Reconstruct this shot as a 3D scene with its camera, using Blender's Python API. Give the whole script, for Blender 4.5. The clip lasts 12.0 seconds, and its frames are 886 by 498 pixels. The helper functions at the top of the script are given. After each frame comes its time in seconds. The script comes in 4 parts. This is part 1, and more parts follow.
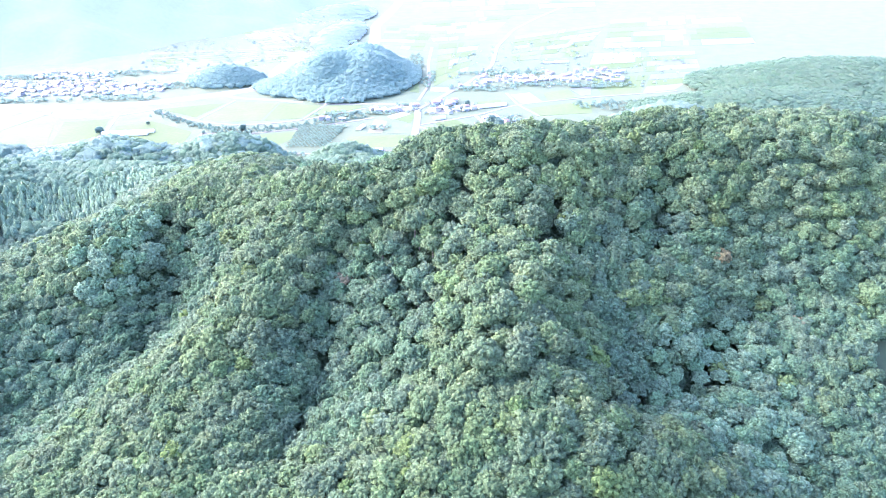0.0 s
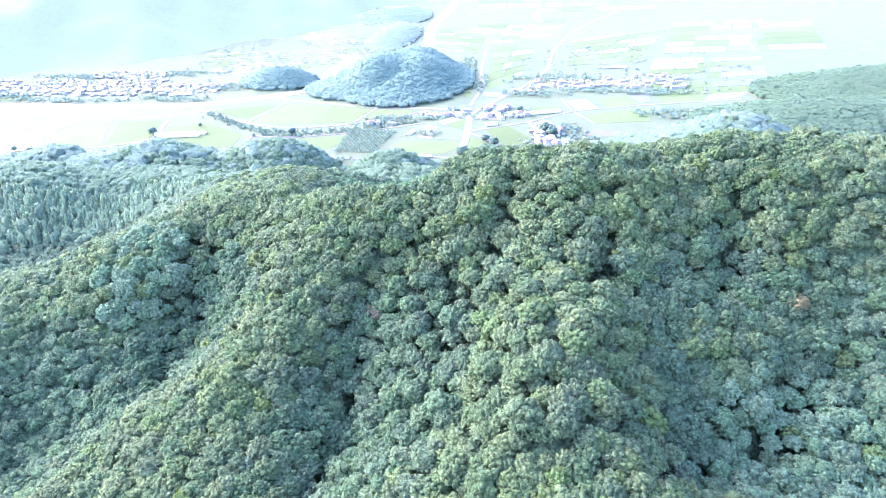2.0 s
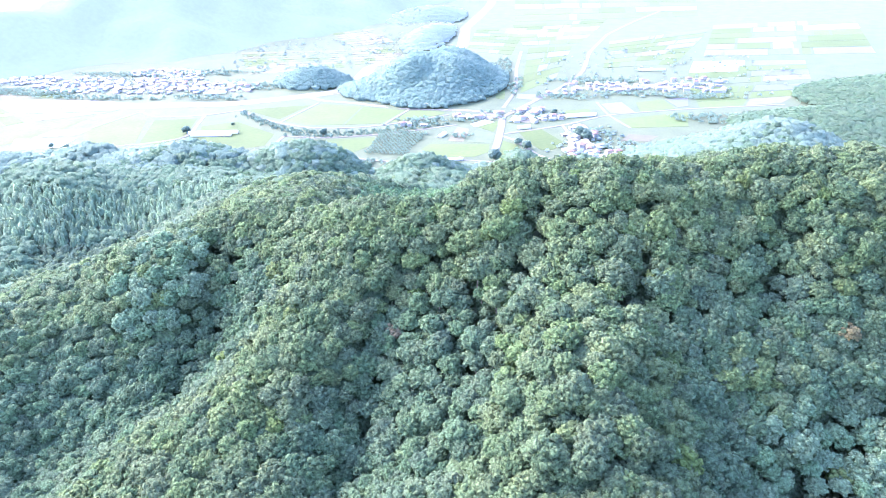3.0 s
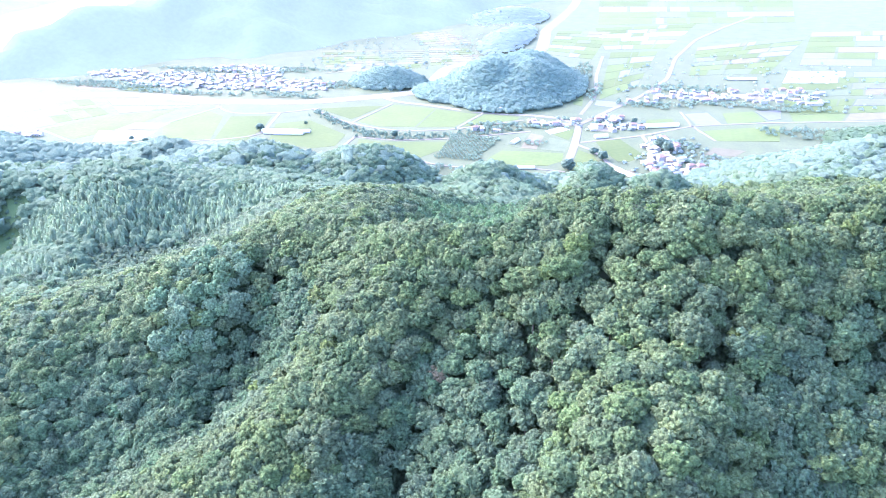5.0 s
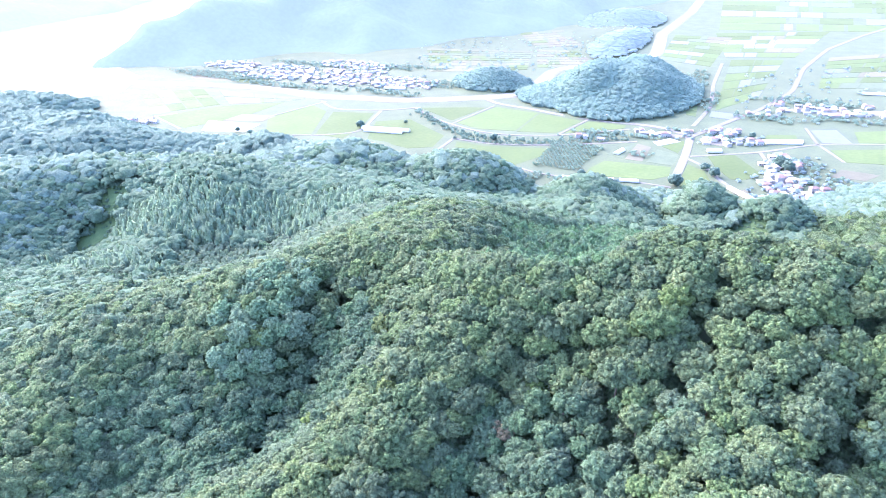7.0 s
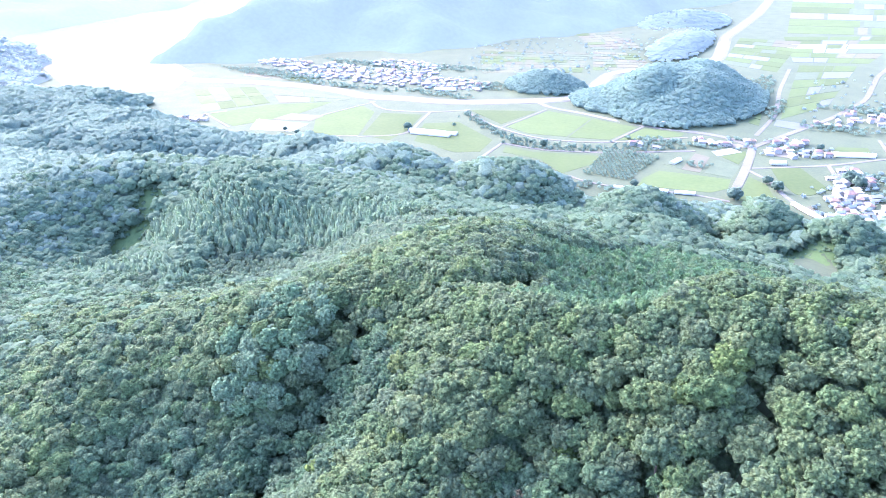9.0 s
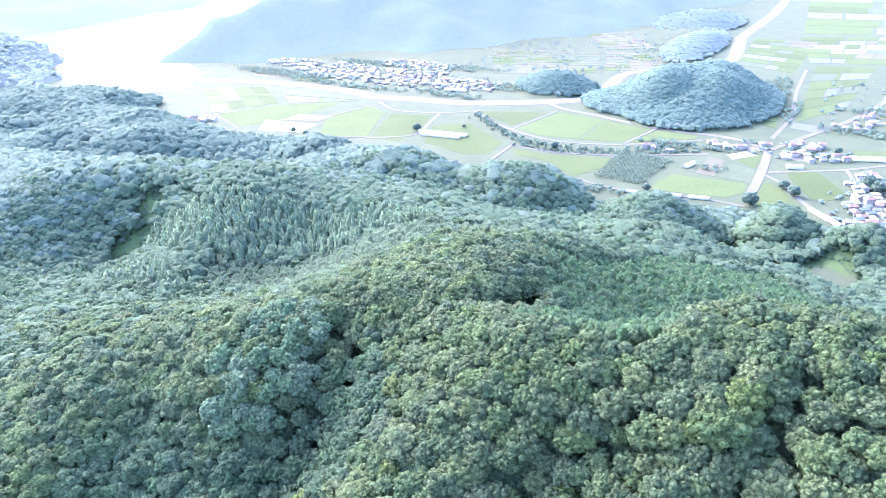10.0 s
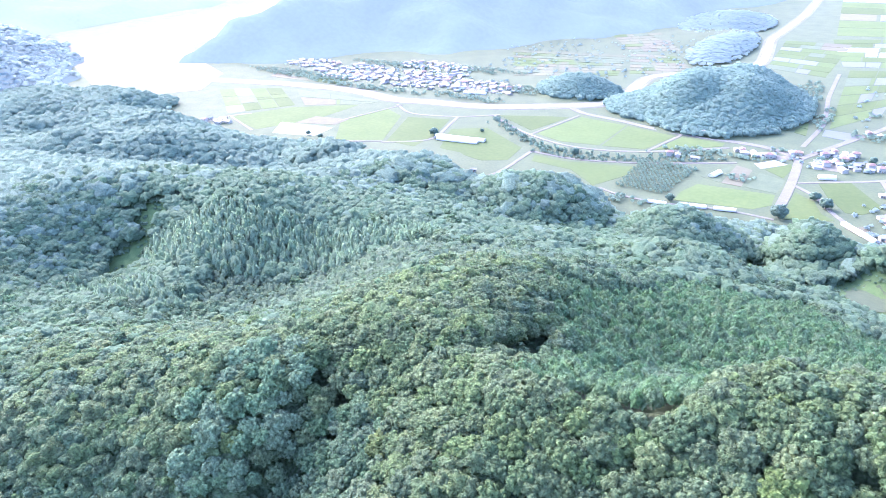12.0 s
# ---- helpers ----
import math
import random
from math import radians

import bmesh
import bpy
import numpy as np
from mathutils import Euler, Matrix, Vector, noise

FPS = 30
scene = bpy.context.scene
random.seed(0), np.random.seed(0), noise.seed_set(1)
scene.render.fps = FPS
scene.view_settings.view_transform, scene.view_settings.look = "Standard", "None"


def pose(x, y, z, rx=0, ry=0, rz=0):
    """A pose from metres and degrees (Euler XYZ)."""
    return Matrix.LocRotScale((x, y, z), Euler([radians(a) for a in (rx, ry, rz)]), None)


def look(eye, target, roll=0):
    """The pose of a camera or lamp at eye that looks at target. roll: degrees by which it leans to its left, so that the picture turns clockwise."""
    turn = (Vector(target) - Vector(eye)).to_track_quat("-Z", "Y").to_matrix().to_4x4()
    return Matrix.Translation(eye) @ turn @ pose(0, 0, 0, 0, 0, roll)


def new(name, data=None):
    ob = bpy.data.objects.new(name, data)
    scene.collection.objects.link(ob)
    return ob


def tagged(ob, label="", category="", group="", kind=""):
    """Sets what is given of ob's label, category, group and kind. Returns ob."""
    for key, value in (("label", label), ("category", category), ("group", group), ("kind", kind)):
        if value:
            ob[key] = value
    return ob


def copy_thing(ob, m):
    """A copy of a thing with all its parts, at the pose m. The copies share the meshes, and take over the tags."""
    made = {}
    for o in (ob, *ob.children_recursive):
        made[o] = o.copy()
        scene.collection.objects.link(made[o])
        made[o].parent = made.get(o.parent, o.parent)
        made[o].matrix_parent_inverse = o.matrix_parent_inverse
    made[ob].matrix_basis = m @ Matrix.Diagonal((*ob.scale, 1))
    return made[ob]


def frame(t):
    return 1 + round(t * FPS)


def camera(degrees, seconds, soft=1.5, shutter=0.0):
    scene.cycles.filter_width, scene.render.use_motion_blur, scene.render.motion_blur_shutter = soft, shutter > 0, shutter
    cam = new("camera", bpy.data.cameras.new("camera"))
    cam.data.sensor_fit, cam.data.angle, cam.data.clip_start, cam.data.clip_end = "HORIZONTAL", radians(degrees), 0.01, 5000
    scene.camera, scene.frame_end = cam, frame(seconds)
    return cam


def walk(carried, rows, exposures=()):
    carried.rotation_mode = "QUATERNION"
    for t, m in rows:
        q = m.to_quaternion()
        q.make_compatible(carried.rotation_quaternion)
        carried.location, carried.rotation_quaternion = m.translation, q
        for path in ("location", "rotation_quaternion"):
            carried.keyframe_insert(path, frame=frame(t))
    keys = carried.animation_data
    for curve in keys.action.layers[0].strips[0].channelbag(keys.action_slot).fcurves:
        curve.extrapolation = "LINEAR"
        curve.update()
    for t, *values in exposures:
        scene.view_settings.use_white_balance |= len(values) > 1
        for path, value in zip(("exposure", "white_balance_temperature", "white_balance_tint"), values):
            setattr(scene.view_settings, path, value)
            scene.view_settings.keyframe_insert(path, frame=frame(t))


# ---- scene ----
cam = camera(64.1, 12.0, soft=0.75)
PATH = [
    (0, (3.59, -7.274, 299.396), (3.482, -5.487, 298.505), -1.3),
    (0.5, (4.209, -0.387, 299.438), (4.071, 1.399, 298.548), -1.5),
    (1, (4.788, 6.594, 299.511), (4.614, 8.377, 298.623), -1.6),
    (1.5, (5.293, 13.593, 299.585), (5.076, 15.372, 298.697), -1.7),
    (2, (5.745, 20.634, 299.664), (5.495, 22.409, 298.777), -1.7),
    (2.5, (6.164, 27.666, 299.718), (5.871, 29.435, 298.832), -1.7),
    (3, (6.5, 34.693, 299.712), (6.162, 36.454, 298.826), -1.8),
    (5, (6.478, 63.407, 299.276), (5.946, 65.121, 298.394), -1.7),
    (5.5, (6.049, 70.609, 299.196), (5.452, 72.302, 298.315), -1.7),
    (6, (5.429, 77.788, 299.111), (4.767, 79.457, 298.23), -1.7),
    (6.5, (4.642, 84.957, 298.972), (3.918, 86.601, 298.091), -1.6),
    (7, (3.744, 92.144, 298.867), (2.958, 93.758, 297.987), -1.6),
    (9, (-1.018, 119.732, 298.405), (-1.929, 121.279, 297.524), -1.7),
    (9.5, (-2.52, 126.552, 298.304), (-3.445, 128.09, 297.422), -1.7),
    (10, (-4.195, 133.48, 298.167), (-5.134, 135.009, 297.284), -1.8),
    (10.5, (-5.946, 140.448, 298.044), (-6.899, 141.969, 297.16), -1.8),
    (11, (-7.841, 147.401, 297.968), (-8.807, 148.913, 297.084), -1.8),
    (11.5, (-9.691, 154.24, 297.9), (-10.669, 155.744, 297.016), -1.9),
    (12, (-11.524, 161.05, 297.854), (-12.514, 162.546, 296.97), -1.9),
]
walk(cam, [(t, look(eye, target, roll)) for t, eye, target, roll in PATH], exposures=[(0, 4.12, 5760, 27), (3, 4.02, 5760, 27), (6, 3.88, 5760, 27), (9, 3.76, 5760, 27), (12, 3.68, 5760, 27)])

# ---- light ----
world = bpy.data.worlds.new("sky")
scene.world = world
world.use_nodes = True
sky = world.node_tree.nodes.new("ShaderNodeTexSky")
sky.sky_type, sky.sun_disc = "NISHITA", False
SUN_TO = Vector((-0.88, 0.30, 0.66)).normalized()
sky.sun_elevation = math.asin(SUN_TO.z)
sky.sun_rotation = math.atan2(SUN_TO.x, SUN_TO.y)
sky.air_density, sky.dust_density, sky.ozone_density = 1.0, 2.5, 1.0
back = world.node_tree.nodes["Background"]
back.inputs["Strength"].default_value = 0.15
world.node_tree.links.new(sky.outputs[0], back.inputs["Color"])
sun = new("sun", bpy.data.lights.new("sun", "SUN"))
sun.data.energy, sun.data.angle, sun.data.color = 0.5, radians(24), (1.0, 0.93, 0.80)
sun.matrix_world = look(SUN_TO * 1000, (0, 0, 0))


# ---- materials ----
def nodes_of(mat):
    mat.use_nodes = True
    return mat.node_tree.nodes, mat.node_tree.links


def leaf(name, dark, light, single=False, gloss=0.05, through_light=0.48, sheen=0.05, haze_sheen=(0.8, 0.92, 1.0), ragged=0.42, fine=2.6, calm=1.0, speck=0.0, puff=0.0, spread=0.55):
    """Foliage: a tint for each tree, another for each clump of leaves, patches over the hillside, and shade between
    leaf puffs put into the colour.
    """
    mat = bpy.data.materials.new(name)
    n, l = nodes_of(mat)
    shader = n["Principled BSDF"]
    if single:
        info = n.new("ShaderNodeObjectInfo")
        tint = info.outputs["Random"]
    else:
        attr = n.new("ShaderNodeAttribute")
        attr.attribute_name = "tint"
        tint = attr.outputs["Fac"]
    geo = n.new("ShaderNodeNewGeometry")
    spots = n.new("ShaderNodeTexNoise")
    spots.inputs["Scale"].default_value, spots.inputs["Detail"].default_value = 0.018, 3
    l.new(geo.outputs["Position"], spots.inputs["Vector"])
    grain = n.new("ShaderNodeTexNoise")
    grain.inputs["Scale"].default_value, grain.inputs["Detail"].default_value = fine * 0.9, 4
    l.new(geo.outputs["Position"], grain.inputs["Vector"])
    both = n.new("ShaderNodeMath")
    both.operation = "MULTIPLY_ADD"
    l.new(spots.outputs["Fac"], both.inputs[0])
    both.inputs[1].default_value = 0.7
    half = n.new("ShaderNodeMath")
    half.operation = "MULTIPLY_ADD"
    l.new(tint, half.inputs[0])
    half.inputs[1].default_value, half.inputs[2].default_value = spread, 0.155 - spread / 2
    l.new(half.outputs[0], both.inputs[2])
    both.use_clamp = True
    mix = n.new("ShaderNodeMix")
    mix.data_type = "RGBA"
    l.new(both.outputs[0], mix.inputs["Factor"])
    mix.inputs["A"].default_value, mix.inputs["B"].default_value = (*dark, 1), (*light, 1)
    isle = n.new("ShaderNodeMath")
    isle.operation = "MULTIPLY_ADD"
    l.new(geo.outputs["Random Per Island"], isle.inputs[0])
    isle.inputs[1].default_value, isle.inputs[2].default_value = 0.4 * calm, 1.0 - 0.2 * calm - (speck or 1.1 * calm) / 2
    # Grain varies the colour's brightness; its dark spots imitate shaded leaf gaps.
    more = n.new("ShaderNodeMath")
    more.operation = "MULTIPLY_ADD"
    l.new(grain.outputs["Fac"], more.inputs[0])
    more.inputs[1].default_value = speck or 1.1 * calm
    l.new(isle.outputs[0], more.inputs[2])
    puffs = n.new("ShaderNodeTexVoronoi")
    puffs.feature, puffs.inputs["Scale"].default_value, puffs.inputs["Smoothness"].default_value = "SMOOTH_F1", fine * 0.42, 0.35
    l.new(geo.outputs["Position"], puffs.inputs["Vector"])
    # Colour darkens away from each puff's middle, imitating shade between clumps.
    puff_shade = n.new("ShaderNodeMath")
    puff_shade.operation = "MULTIPLY_ADD"
    l.new(puffs.outputs["Distance"], puff_shade.inputs[0])
    puff_shade.inputs[1].default_value = -0.9 * puff
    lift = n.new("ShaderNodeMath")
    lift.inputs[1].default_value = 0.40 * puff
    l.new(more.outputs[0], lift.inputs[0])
    l.new(lift.outputs[0], puff_shade.inputs[2])
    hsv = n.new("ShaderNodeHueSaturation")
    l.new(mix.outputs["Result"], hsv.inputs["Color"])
    l.new(puff_shade.outputs[0], hsv.inputs["Value"])
    for key, by, width, low in (("Hue", 7.31, 0.03 * calm, 0.5 - 0.017 * calm), ("Saturation", 13.7, 0.4 * calm, 1.02 - 0.2 * calm)):
        swing = n.new("ShaderNodeMath")
        swing.operation = "MULTIPLY"
        l.new(tint, swing.inputs[0])
        swing.inputs[1].default_value = by
        wrap = n.new("ShaderNodeMath")
        wrap.operation = "FRACT"
        l.new(swing.outputs[0], wrap.inputs[0])
        fit = n.new("ShaderNodeMath")
        fit.operation = "MULTIPLY_ADD"
        l.new(wrap.outputs[0], fit.inputs[0])
        fit.inputs[1].default_value, fit.inputs[2].default_value = width, low
        l.new(fit.outputs[0], hsv.inputs[key])
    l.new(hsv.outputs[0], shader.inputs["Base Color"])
    shader.inputs["Roughness"].default_value = 0.75
    shader.inputs["Specular IOR Level"].default_value = gloss
    # Bluish sheen veils the leaves, standing in for haze.
    shader.inputs["Sheen Weight"].default_value = sheen
    shader.inputs["Sheen Roughness"].default_value = 0.6
    shader.inputs["Sheen Tint"].default_value = (*haze_sheen, 1)
    relief = n.new("ShaderNodeBump")
    relief.inputs["Strength"].default_value, relief.inputs["Distance"].default_value = puff or min(1.0, 1.1 * calm), (1.5 if puff else 0.9) / fine
    swell = n.new("ShaderNodeMath")
    swell.operation = "MULTIPLY_ADD"
    l.new(puffs.outputs["Distance"], swell.inputs[0])
    swell.inputs[1].default_value = -1.3
    l.new(grain.outputs["Fac"], swell.inputs[2])
    l.new(swell.outputs[0], relief.inputs["Height"])
    l.new(relief.outputs[0], shader.inputs["Normal"])
    glow = n.new("ShaderNodeBsdfTranslucent")
    l.new(relief.outputs[0], glow.inputs["Normal"])
    l.new(hsv.outputs[0], glow.inputs["Color"])
    blend = n.new("ShaderNodeMixShader")
    blend.inputs["Fac"].default_value = through_light
    l.new(shader.outputs[0], blend.inputs[1])
    l.new(glow.outputs[0], blend.inputs[2])
    last = blend
    if ragged:
        holes = n.new("ShaderNodeTexNoise")
        holes.inputs["Scale"].default_value, holes.inputs["Detail"].default_value = fine, 1
        l.new(geo.outputs["Position"], holes.inputs["Vector"])
        cut = n.new("ShaderNodeMath")
        cut.operation = "GREATER_THAN"
        l.new(holes.outputs["Fac"], cut.inputs[0])
        cut.inputs[1].default_value = ragged
        gap = n.new("ShaderNodeBsdfTransparent")
        last = n.new("ShaderNodeMixShader")
        l.new(cut.outputs[0], last.inputs["Fac"])
        l.new(gap.outputs[0], last.inputs[1])
        l.new(blend.outputs[0], last.inputs[2])
    l.new(last.outputs[0], n["Material Output"].inputs["Surface"])
    return mat


def plain(name, a, b, scale, rough=0.8, spec=0.3, metal=0.0, bump=0.0, stretch=(1, 1, 1), sheen=0.0, own=0.0):
    """A surface of two colours mixed by noise at two scales, with a fine relief."""
    mat = bpy.data.materials.new(name)
    n, l = nodes_of(mat)
    shader = n["Principled BSDF"]
    geo = n.new("ShaderNodeNewGeometry")
    grow = n.new("ShaderNodeMapping")
    grow.inputs["Scale"].default_value = stretch
    l.new(geo.outputs["Position"], grow.inputs["Vector"])
    big = n.new("ShaderNodeTexNoise")
    big.inputs["Scale"].default_value, big.inputs["Detail"].default_value = scale, 4
    fine = n.new("ShaderNodeTexNoise")
    fine.inputs["Scale"].default_value, fine.inputs["Detail"].default_value = scale * 9, 3
    for node in (big, fine):
        l.new(grow.outputs[0], node.inputs["Vector"])
    add = n.new("ShaderNodeMath")
    add.operation = "ADD"
    l.new(big.outputs["Fac"], add.inputs[0])
    l.new(fine.outputs["Fac"], add.inputs[1])
    span = n.new("ShaderNodeMapRange")
    span.inputs["From Min"].default_value, span.inputs["From Max"].default_value = 0.7, 1.3
    l.new(add.outputs[0], span.inputs["Value"])
    mix = n.new("ShaderNodeMix")
    mix.data_type = "RGBA"
    l.new(span.outputs[0], mix.inputs["Factor"])
    mix.inputs["A"].default_value, mix.inputs["B"].default_value = (*a, 1), (*b, 1)
    colour = mix.outputs["Result"]
    if own:
        info = n.new("ShaderNodeObjectInfo")
        vary = n.new("ShaderNodeMath")
        vary.operation = "MULTIPLY_ADD"
        l.new(info.outputs["Random"], vary.inputs[0])
        vary.inputs[1].default_value, vary.inputs[2].default_value = own, 1 - own / 2
        hsv = n.new("ShaderNodeHueSaturation")
        l.new(colour, hsv.inputs["Color"])
        l.new(vary.outputs[0], hsv.inputs["Value"])
        colour = hsv.outputs[0]
    l.new(colour, shader.inputs["Base Color"])
    shader.inputs["Roughness"].default_value, shader.inputs["Metallic"].default_value = rough, metal
    shader.inputs["Specular IOR Level"].default_value = spec
    # Where set, sheen pales ground and fields at grazing angles like haze.
    shader.inputs["Sheen Weight"].default_value = sheen
    shader.inputs["Sheen Tint"].default_value = (1.0, 0.98, 0.97, 1)
    if bump:
        relief = n.new("ShaderNodeBump")
        relief.inputs["Strength"].default_value, relief.inputs["Distance"].default_value = bump, 0.3
        l.new(fine.outputs["Fac"], relief.inputs["Height"])
        l.new(relief.outputs[0], shader.inputs["Normal"])
    return mat


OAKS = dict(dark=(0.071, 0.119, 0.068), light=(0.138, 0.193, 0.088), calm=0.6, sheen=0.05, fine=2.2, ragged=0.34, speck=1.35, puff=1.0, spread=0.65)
# Darker, bluer oak colours: shade of hollows and first haze put into the leaves.
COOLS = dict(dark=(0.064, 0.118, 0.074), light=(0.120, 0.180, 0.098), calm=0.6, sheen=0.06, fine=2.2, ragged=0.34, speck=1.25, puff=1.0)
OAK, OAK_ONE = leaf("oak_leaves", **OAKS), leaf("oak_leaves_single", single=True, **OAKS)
COOL, COOL_ONE = leaf("shade_and_haze_leaves", **COOLS), leaf("shade_and_haze_leaves_single", single=True, **COOLS)
# Slightly bluer green: thin haze put into the leaf colour.
TEAL = leaf("mixed_leaves_light_haze", (0.081, 0.138, 0.096), (0.124, 0.184, 0.114), haze_sheen=(0.8, 0.95, 0.95), fine=1.8, calm=0.45, sheen=0.04, ragged=0.0, speck=0.7, puff=0.4)
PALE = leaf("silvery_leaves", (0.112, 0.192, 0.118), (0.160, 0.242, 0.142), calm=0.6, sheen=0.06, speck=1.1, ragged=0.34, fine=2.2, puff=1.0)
YOUNG = leaf("young_leaves", (0.064, 0.132, 0.078), (0.114, 0.186, 0.094), haze_sheen=(0.7, 0.95, 0.9), fine=1.9, calm=0.7, sheen=0.08, puff=0.8)
LARCH = leaf("larch_needles", (0.112, 0.186, 0.130), (0.166, 0.236, 0.146), haze_sheen=(0.75, 0.92, 1.0), fine=1.7, calm=0.5, sheen=0.06, ragged=0.0)
PINE = leaf("pine_needles", (0.084, 0.134, 0.094), (0.124, 0.172, 0.108), haze_sheen=(0.75, 0.9, 1.0), fine=1.7, calm=0.5, sheen=0.06, ragged=0.0)
# Next three: farther woods, haze put into ever paler leaf colours.
BLUE = leaf("haze_tinted_leaves", (0.106, 0.168, 0.138), (0.144, 0.206, 0.158), haze_sheen=(0.78, 0.94, 1.0), fine=1.4, ragged=0.0, calm=0.35, sheen=0.04, speck=0.5, puff=0.35)
HAZY = leaf("strong_haze_leaves", (0.114, 0.184, 0.160), (0.142, 0.214, 0.176), haze_sheen=(0.78, 0.94, 1.0), fine=0.8, ragged=0.0, calm=0.3, sheen=0.08, speck=0.5)
HAZIEST = leaf("heaviest_haze_leaves", (0.160, 0.220, 0.228), (0.184, 0.246, 0.246), haze_sheen=(0.78, 0.92, 1.0), fine=0.6, ragged=0.0, calm=0.2, sheen=0.12, speck=0.4)
# Leaves of the added sheet that fills and lightens gaps between near crowns.
UNDER = leaf("gap_filler_leaves", (0.058, 0.104, 0.066), (0.108, 0.158, 0.082), ragged=0.0, fine=1.6, sheen=0.04, calm=0.7, puff=1.0)
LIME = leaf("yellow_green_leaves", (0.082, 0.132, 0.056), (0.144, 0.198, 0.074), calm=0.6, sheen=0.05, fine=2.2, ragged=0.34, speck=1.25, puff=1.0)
RUST = leaf("turning_leaves", (0.160, 0.150, 0.092), (0.215, 0.186, 0.115), single=True, sheen=0.04, ragged=0.45)
BARK = plain("bark", (0.09, 0.075, 0.06), (0.16, 0.14, 0.12), 2.0, 0.9, bump=0.5)
EARTH = plain("grassy_earth", (0.037, 0.054, 0.031), (0.060, 0.077, 0.040), 0.035, 0.95, sheen=0.015)
RICE = plain("rice", (0.050, 0.074, 0.028), (0.066, 0.089, 0.035), 0.02, 0.9, spec=0.1, own=0.3, sheen=0.015)
MEADOW = plain("meadow_grass", (0.050, 0.088, 0.038), (0.086, 0.124, 0.052), 0.22, 0.9, spec=0.1, sheen=0.015)
SOIL = plain("tilled_soil", (0.064, 0.062, 0.041), (0.086, 0.083, 0.057), 0.08, 0.95, own=0.2, sheen=0.015)
FILM = plain("mulching_film", (0.039, 0.045, 0.058), (0.057, 0.064, 0.079), 0.1, 0.6, own=0.3, sheen=0.015)
ROWS = plain("bean_rows", (0.038, 0.057, 0.034), (0.067, 0.083, 0.048), 0.5, 0.9, stretch=(0.25, 1.0, 0.2), sheen=0.015)
STUBBLE = plain("pale_stubble", (0.064, 0.070, 0.041), (0.084, 0.088, 0.053), 0.04, 0.95, own=0.25, sheen=0.015)
SHEET = plain("white_sheeting", (0.176, 0.180, 0.188), (0.240, 0.244, 0.248), 0.2, 0.4)
SCRUB = plain("scrub", (0.041, 0.060, 0.034), (0.062, 0.082, 0.045), 0.1, 0.9, sheen=0.015)
ROAD = plain("concrete_road", (0.099, 0.096, 0.090), (0.133, 0.129, 0.120), 0.08, 0.9, spec=0.1)
WATER = plain("river_water", (0.16, 0.19, 0.19), (0.24, 0.26, 0.25), 0.02, 0.3, spec=1.0, bump=0.15)
SAND = plain("river_sand", (0.073, 0.071, 0.067), (0.120, 0.117, 0.108), 0.01, 0.9)

# ---- lie of the land, bumps fitted to points and skylines in the camera's view: x, y, height, spread ----
LAND_FIT_A = [
    (48, 320, 186, 320), (-700, 420, 87, 190), (-70, 844, -28, 190), (100, 198, -27, 46), (-113, 193, -5, 46), (-49, 434, -8, 46),
    (340, 330, 45, 110), (-34, 223, -1, 22), (20, 560, -33, 70), (35, 304, 14, 22), (-177, 206, -16, 22), (0, 50, -21, 70),
    (60, 246, -12, 22), (-500, 150, 58, 110), (-416, 404, -32, 46), (-131, 247, -11, 22), (-301, 808, 31, 46), (-386, 499, 26, 46),
    (-1200, 400, 48, 190), (-150, 530, -4, 46), (-63, 376, -25, 46), (150, 500, -19, 70), (-482, 465, 30, 46), (-775, 700, 22, 46),
]
LAND_FIT_B = [
    (200, 850, 28, 70), (150, 20, -25, 70), (116, 249, -10, 22), (-25, 304, 17, 22), (-640, 1000, -6, 190), (170, 180, -18, 32),
    (-310, 349, -12, 46), (-273, 286, 21, 46), (121, 312, 25, 32), (-140, 352, 21, 46), (-340, 640, 20, 70), (-227, 796, -17, 46),
    (-711, 550, -12, 70), (60, 420, -18, 46), (-86, 685, -20, 46), (-195, 398, -4, 46), (-1051, 672, -9, 46), (300, 700, 30, 46),
    (-74, 184, -1, 22), (72, 316, 17, 22), (-398, 870, -14, 46), (60, 760, -9, 70), (-275, 885, -15, 46), (-300, -100, 26, 46),
]
LAND_FIT_C = [
    (200, 400, 1, 46), (-130, 110, -3, 32), (-1500, 600, 21, 190), (300, 1150, -6, 190), (163, 296, 18, 22), (300, -100, 24, 70),
    (-66, 280, 18, 22), (16, 201, 19, 22), (-190, 287, 8, 22), (8, 286, 11, 22), (-294, 501, 22, 46), (-93, 305, 16, 22),
    (-300, 170, 13, 46), (-516, 848, 2, 46), (-578, 780, -8, 46), (260, 900, 25, 46), (3, 877, -12, 46), (-500, 386, 19, 46),
    (-900, 360, 27, 46), (-700, 770, 13, 46), (-760, 850, -8, 46), (-234, 250, 11, 22), (-166, 276, 14, 22), (100, 80, -16, 32),
]
